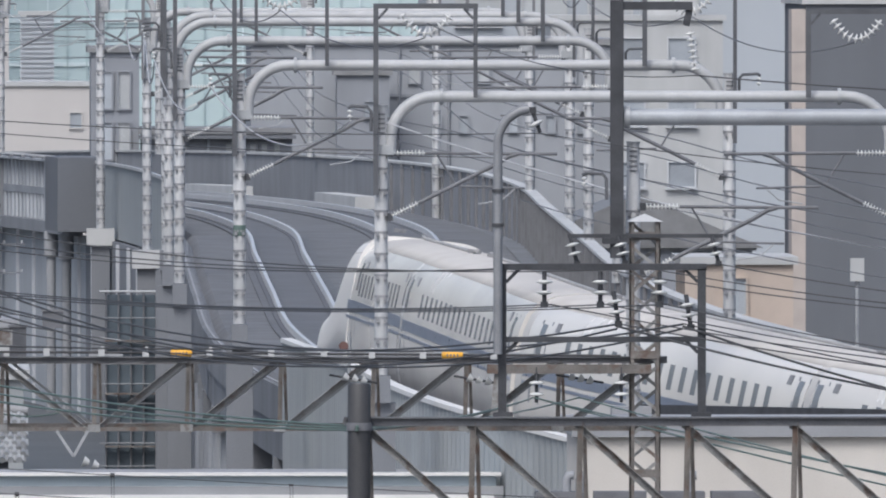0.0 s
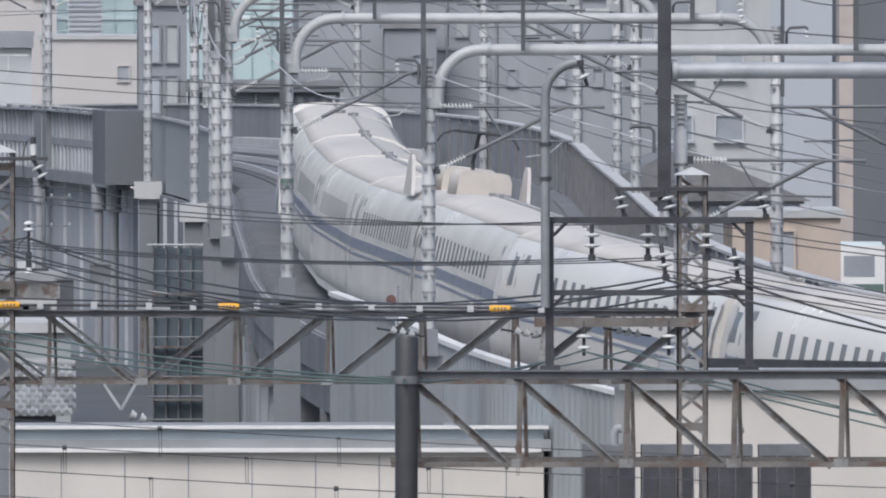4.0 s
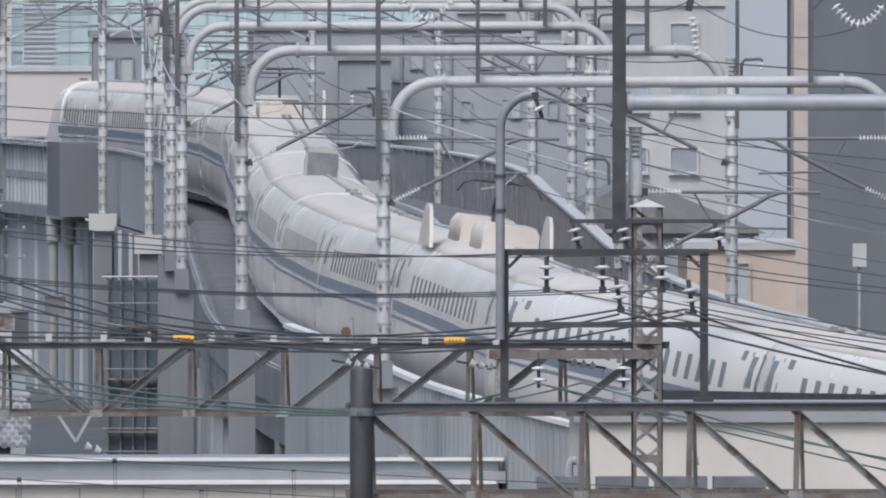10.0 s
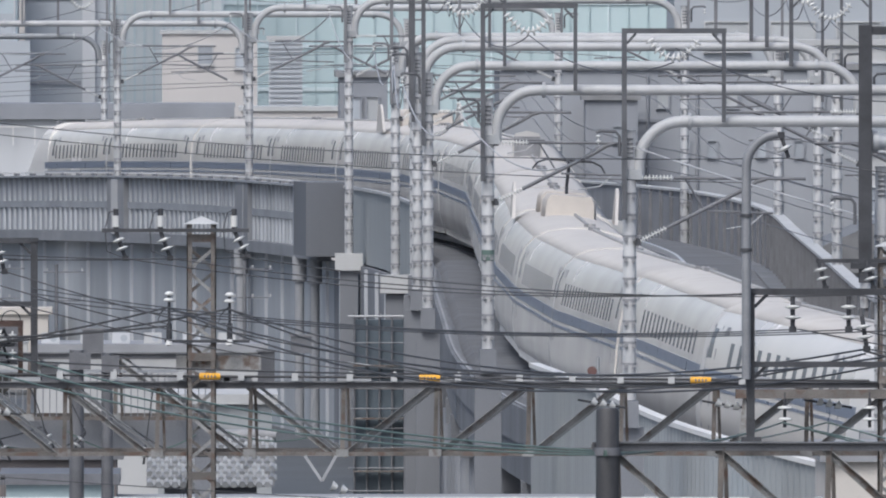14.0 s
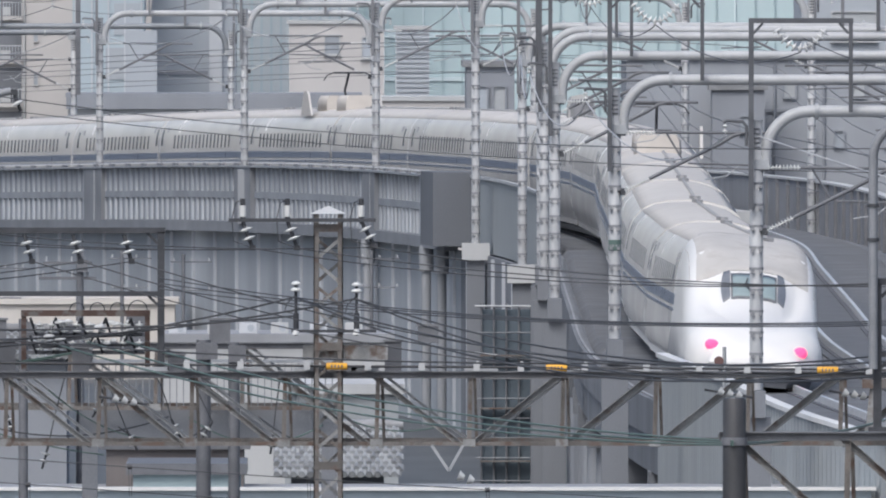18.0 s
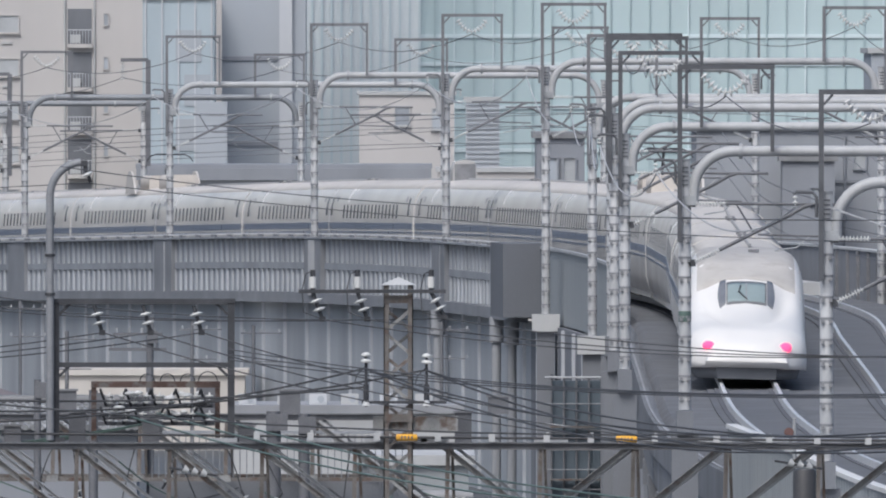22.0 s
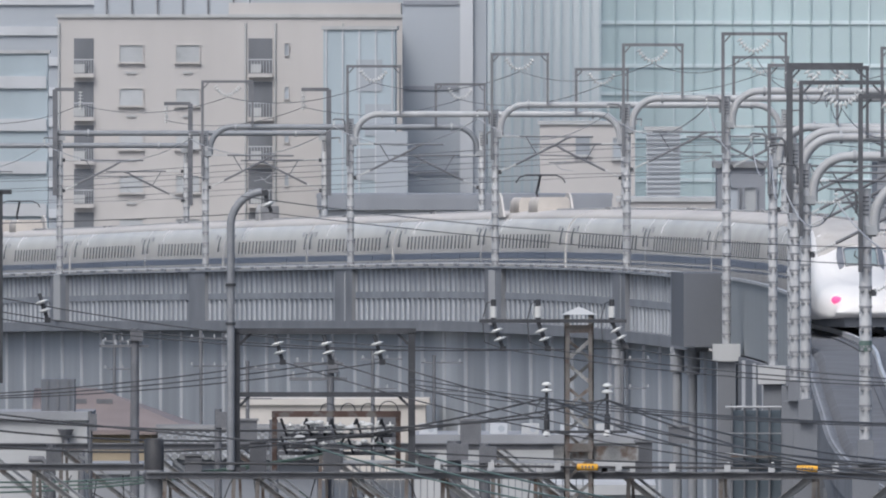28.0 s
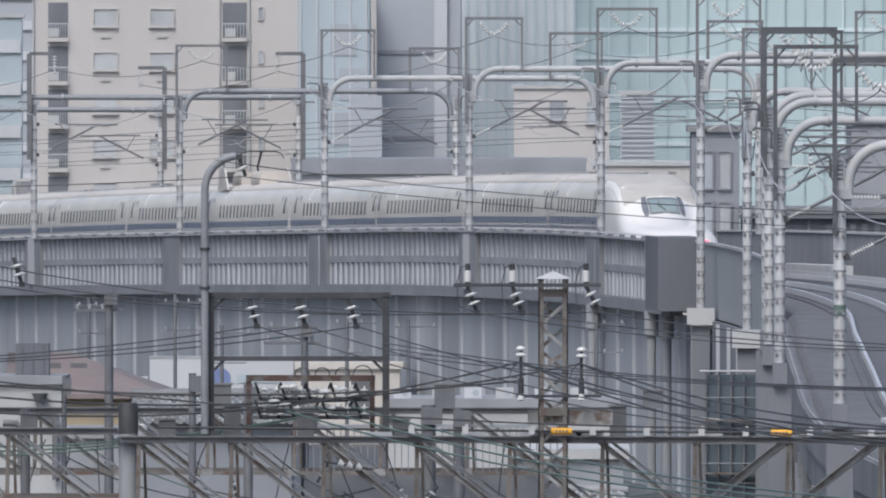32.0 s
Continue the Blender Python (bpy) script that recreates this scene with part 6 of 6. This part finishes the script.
# contact and carrier wires over both tracks, and feeders along the frames
for o in (0.0, 4.3):
    for up, r in ((5.0, 0.012), (5.6, 0.012), (6.1, 0.014)):
        pts = [on_line(s, o, up) for s in np.arange(way_at(330), way_at(1150), 8.0)]
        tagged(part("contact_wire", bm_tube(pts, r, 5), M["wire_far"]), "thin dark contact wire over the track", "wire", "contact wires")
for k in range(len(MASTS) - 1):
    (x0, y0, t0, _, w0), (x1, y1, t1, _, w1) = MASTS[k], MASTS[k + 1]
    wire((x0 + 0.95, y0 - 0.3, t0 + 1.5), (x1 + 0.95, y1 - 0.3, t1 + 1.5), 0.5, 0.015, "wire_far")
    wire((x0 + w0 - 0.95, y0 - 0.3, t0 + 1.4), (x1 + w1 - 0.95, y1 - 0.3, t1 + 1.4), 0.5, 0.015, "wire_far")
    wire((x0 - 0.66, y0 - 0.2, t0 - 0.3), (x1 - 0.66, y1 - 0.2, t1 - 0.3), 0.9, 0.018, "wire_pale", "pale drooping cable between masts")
wire((9.0, 427, 12.5), (20, 402, 9.9), 0.3, 0.018, "wire_pale", "pale drooping cable between masts")
wire((15.0, 406, 13.6), (33, 402, 13.2), 0.3, 0.016)
wire((15.0, 406, 13.6), (10, 427, 14.6), 0.4, 0.012)
# long thin line from the bent pole past the bridge
wire((-5.7, 349.8, 13.55), (9.5, 352, 12.45), 0.2, 0.009)
wire((-5.7, 349.8, 13.55), (-20, 352, 13.5), 0.2, 0.009)
wire((8.7, 299.8, 13.35), (-6, 340, 13.9), 0.3, 0.009)
wire((8.7, 299.8, 13.35), (21, 296, 12.6), 0.3, 0.009)


# ---- vehicles on the street below ----
def truck(label, box_len=5.6, body="white_trim", h=3.55):
    t = new("box_truck")
    tagged(t, label, "truck")
    part("cargo_box", bm_box((0, -box_len / 2 - 0.2, 0.95 + (h - 0.95) / 2), (2.3, box_len, h - 0.95)), M[body], t)
    part("box_edge", bm_box((0, -box_len / 2 - 0.2, h + 0.02), (2.34, box_len + 0.04, 0.06)), M["galv_mid"], t)
    bm = bmesh.new()
    prism(bm, [(-0.1, 0.5), (1.75, 0.5), (1.75, 1.5), (1.45, 2.75), (-0.1, 2.8)], -1.05, 1.05)
    bmesh.ops.rotate(bm, verts=bm.verts, cent=(0, 0, 0), matrix=Matrix.Rotation(radians(90), 3, "Z"))
    cab = part("cab", bm, M["white_trim"], t)
    for sx in (-1, 1):
        part("side_window", bm_box((sx * 1.06, 0.85, 1.95), (0.03, 0.9, 0.65)), M["train_dark"], cab)
        if box_len > 3:
            part("logo", bm_tube([(sx * 1.16, -2.95, 2.75), (sx * 1.18, -2.95, 2.75)], 0.42, 14), M["logo_blue"], t, "plain blue round emblem")
            part("emblem_bar", bm_box((sx * 1.17, -4.4, 2.75), (0.03, 1.6, 0.32)), M["blue_glass"], t, "plain pale blue bar")
    part("windscreen", bm_box((0, 1.63, 1.98), (1.9, 0.03, 0.85), Matrix.Rotation(radians(17), 3, "X")), M["train_dark"], cab)
    part("chassis", bm_box((0, -2.0, 0.75), (1.6, 7.6, 0.25)), M["steel_dark"], t)
    for y in (0.7, -box_len + 0.9):
        for sx in (-1, 1):
            part("wheel", bm_tube([(sx * 0.85, y, 0.45), (sx * 1.1, y, 0.45)], 0.45, 14), M["rubber"], t)
    return t


TRUCK = truck("white box truck with a blue emblem on the street", 5.6, "pale_block")
VAN = truck("small white van on the street under the bridge", 1.6, "concrete_pale", 2.0)


def bus():
    b = new("city_bus")
    tagged(b, "white and green city bus on the street", "bus")
    part("body", bm_box((0, 0, 1.75), (2.4, 9.0, 2.5)), M["white_trim"], b)
    part("roof", bm_box((0, 0, 3.06), (2.2, 8.8, 0.12)), M["pale_teal"], b)
    for sx in (-1, 1):
        part("stripe", bm_box((sx * 1.205, 0, 1.25), (0.03, 8.9, 0.5)), M["wire_green"], b, "green side stripe")
        for k in range(6):
            part("window", bm_box((sx * 1.205, -3.5 + 1.4 * k, 2.2), (0.03, 1.2, 0.8)), M["pane"], b)
        for y in (-2.8, 2.8):
            part("wheel", bm_tube([(sx * 0.95, y, 0.48), (sx * 1.2, y, 0.48)], 0.48, 14), M["rubber"], b)
    return b


BUS = bus()


# the train's speed by time, in metres a second: it slows on the curve, then runs on steadily
SPEED = ((0, 28.5), (2, 28.3), (4, 25.5), (6, 24.6), (9, 22.6), (12, 20.8), (13, 18.4), (15, 17.75), (21, 17.8), (25, 18.15), (32, 18.15))


def tail_at(t):
    """How far the tail's tip is past its place at 19 s."""
    u = np.linspace(19, t, 200)
    v = np.interp(u, [a for a, _ in SPEED], [b for _, b in SPEED])
    return float(np.sum((v[1:] + v[:-1]) / 2 * np.diff(u)))


def motions():
    s19 = way_at(495.9)
    for i, c in enumerate(CARS):
        rows = []
        for t in range(0, 33):
            s = s19 + tail_at(t) + 14.85 + 25.0 * i
            a, b = on_line(s - 8.75), on_line(s + 8.75)
            d = (b - a).normalized()
            if i == len(CARS) - 1:
                d = -d
            x = d.cross(Vector((0, 0, 1))).normalized()
            z = x.cross(d)
            m = Matrix((x, d, z)).transposed().to_4x4()
            m.translation = (a + b) / 2
            # the banked curve leans the car about its left window line
            lean = radians(float(np.interp(m.translation.y, (480, 500, 556, 612), (6.5, 5.2, 1.8, 0.0))))
            flip = -1 if i == len(CARS) - 1 else 1
            pivot = Matrix.Translation((-1.66 * flip, 0, 2.3))
            m = m @ pivot @ Matrix.Rotation(lean * flip, 4, "Y") @ pivot.inverted()
            rows.append((t, m))
        walk(c, rows)
    # street traffic crosses below the bridge from the far side, heading left
    for ob, x, t0 in ((TRUCK, -16.35, 32.0), (BUS, 2.9, 6.0), (VAN, 4.3, 13.0)):
        walk(ob, [(t, pose(x - 13.3 * (t - t0), 771, 0, 0, 0, 90)) for t in (0, 16, 32)])


motions()
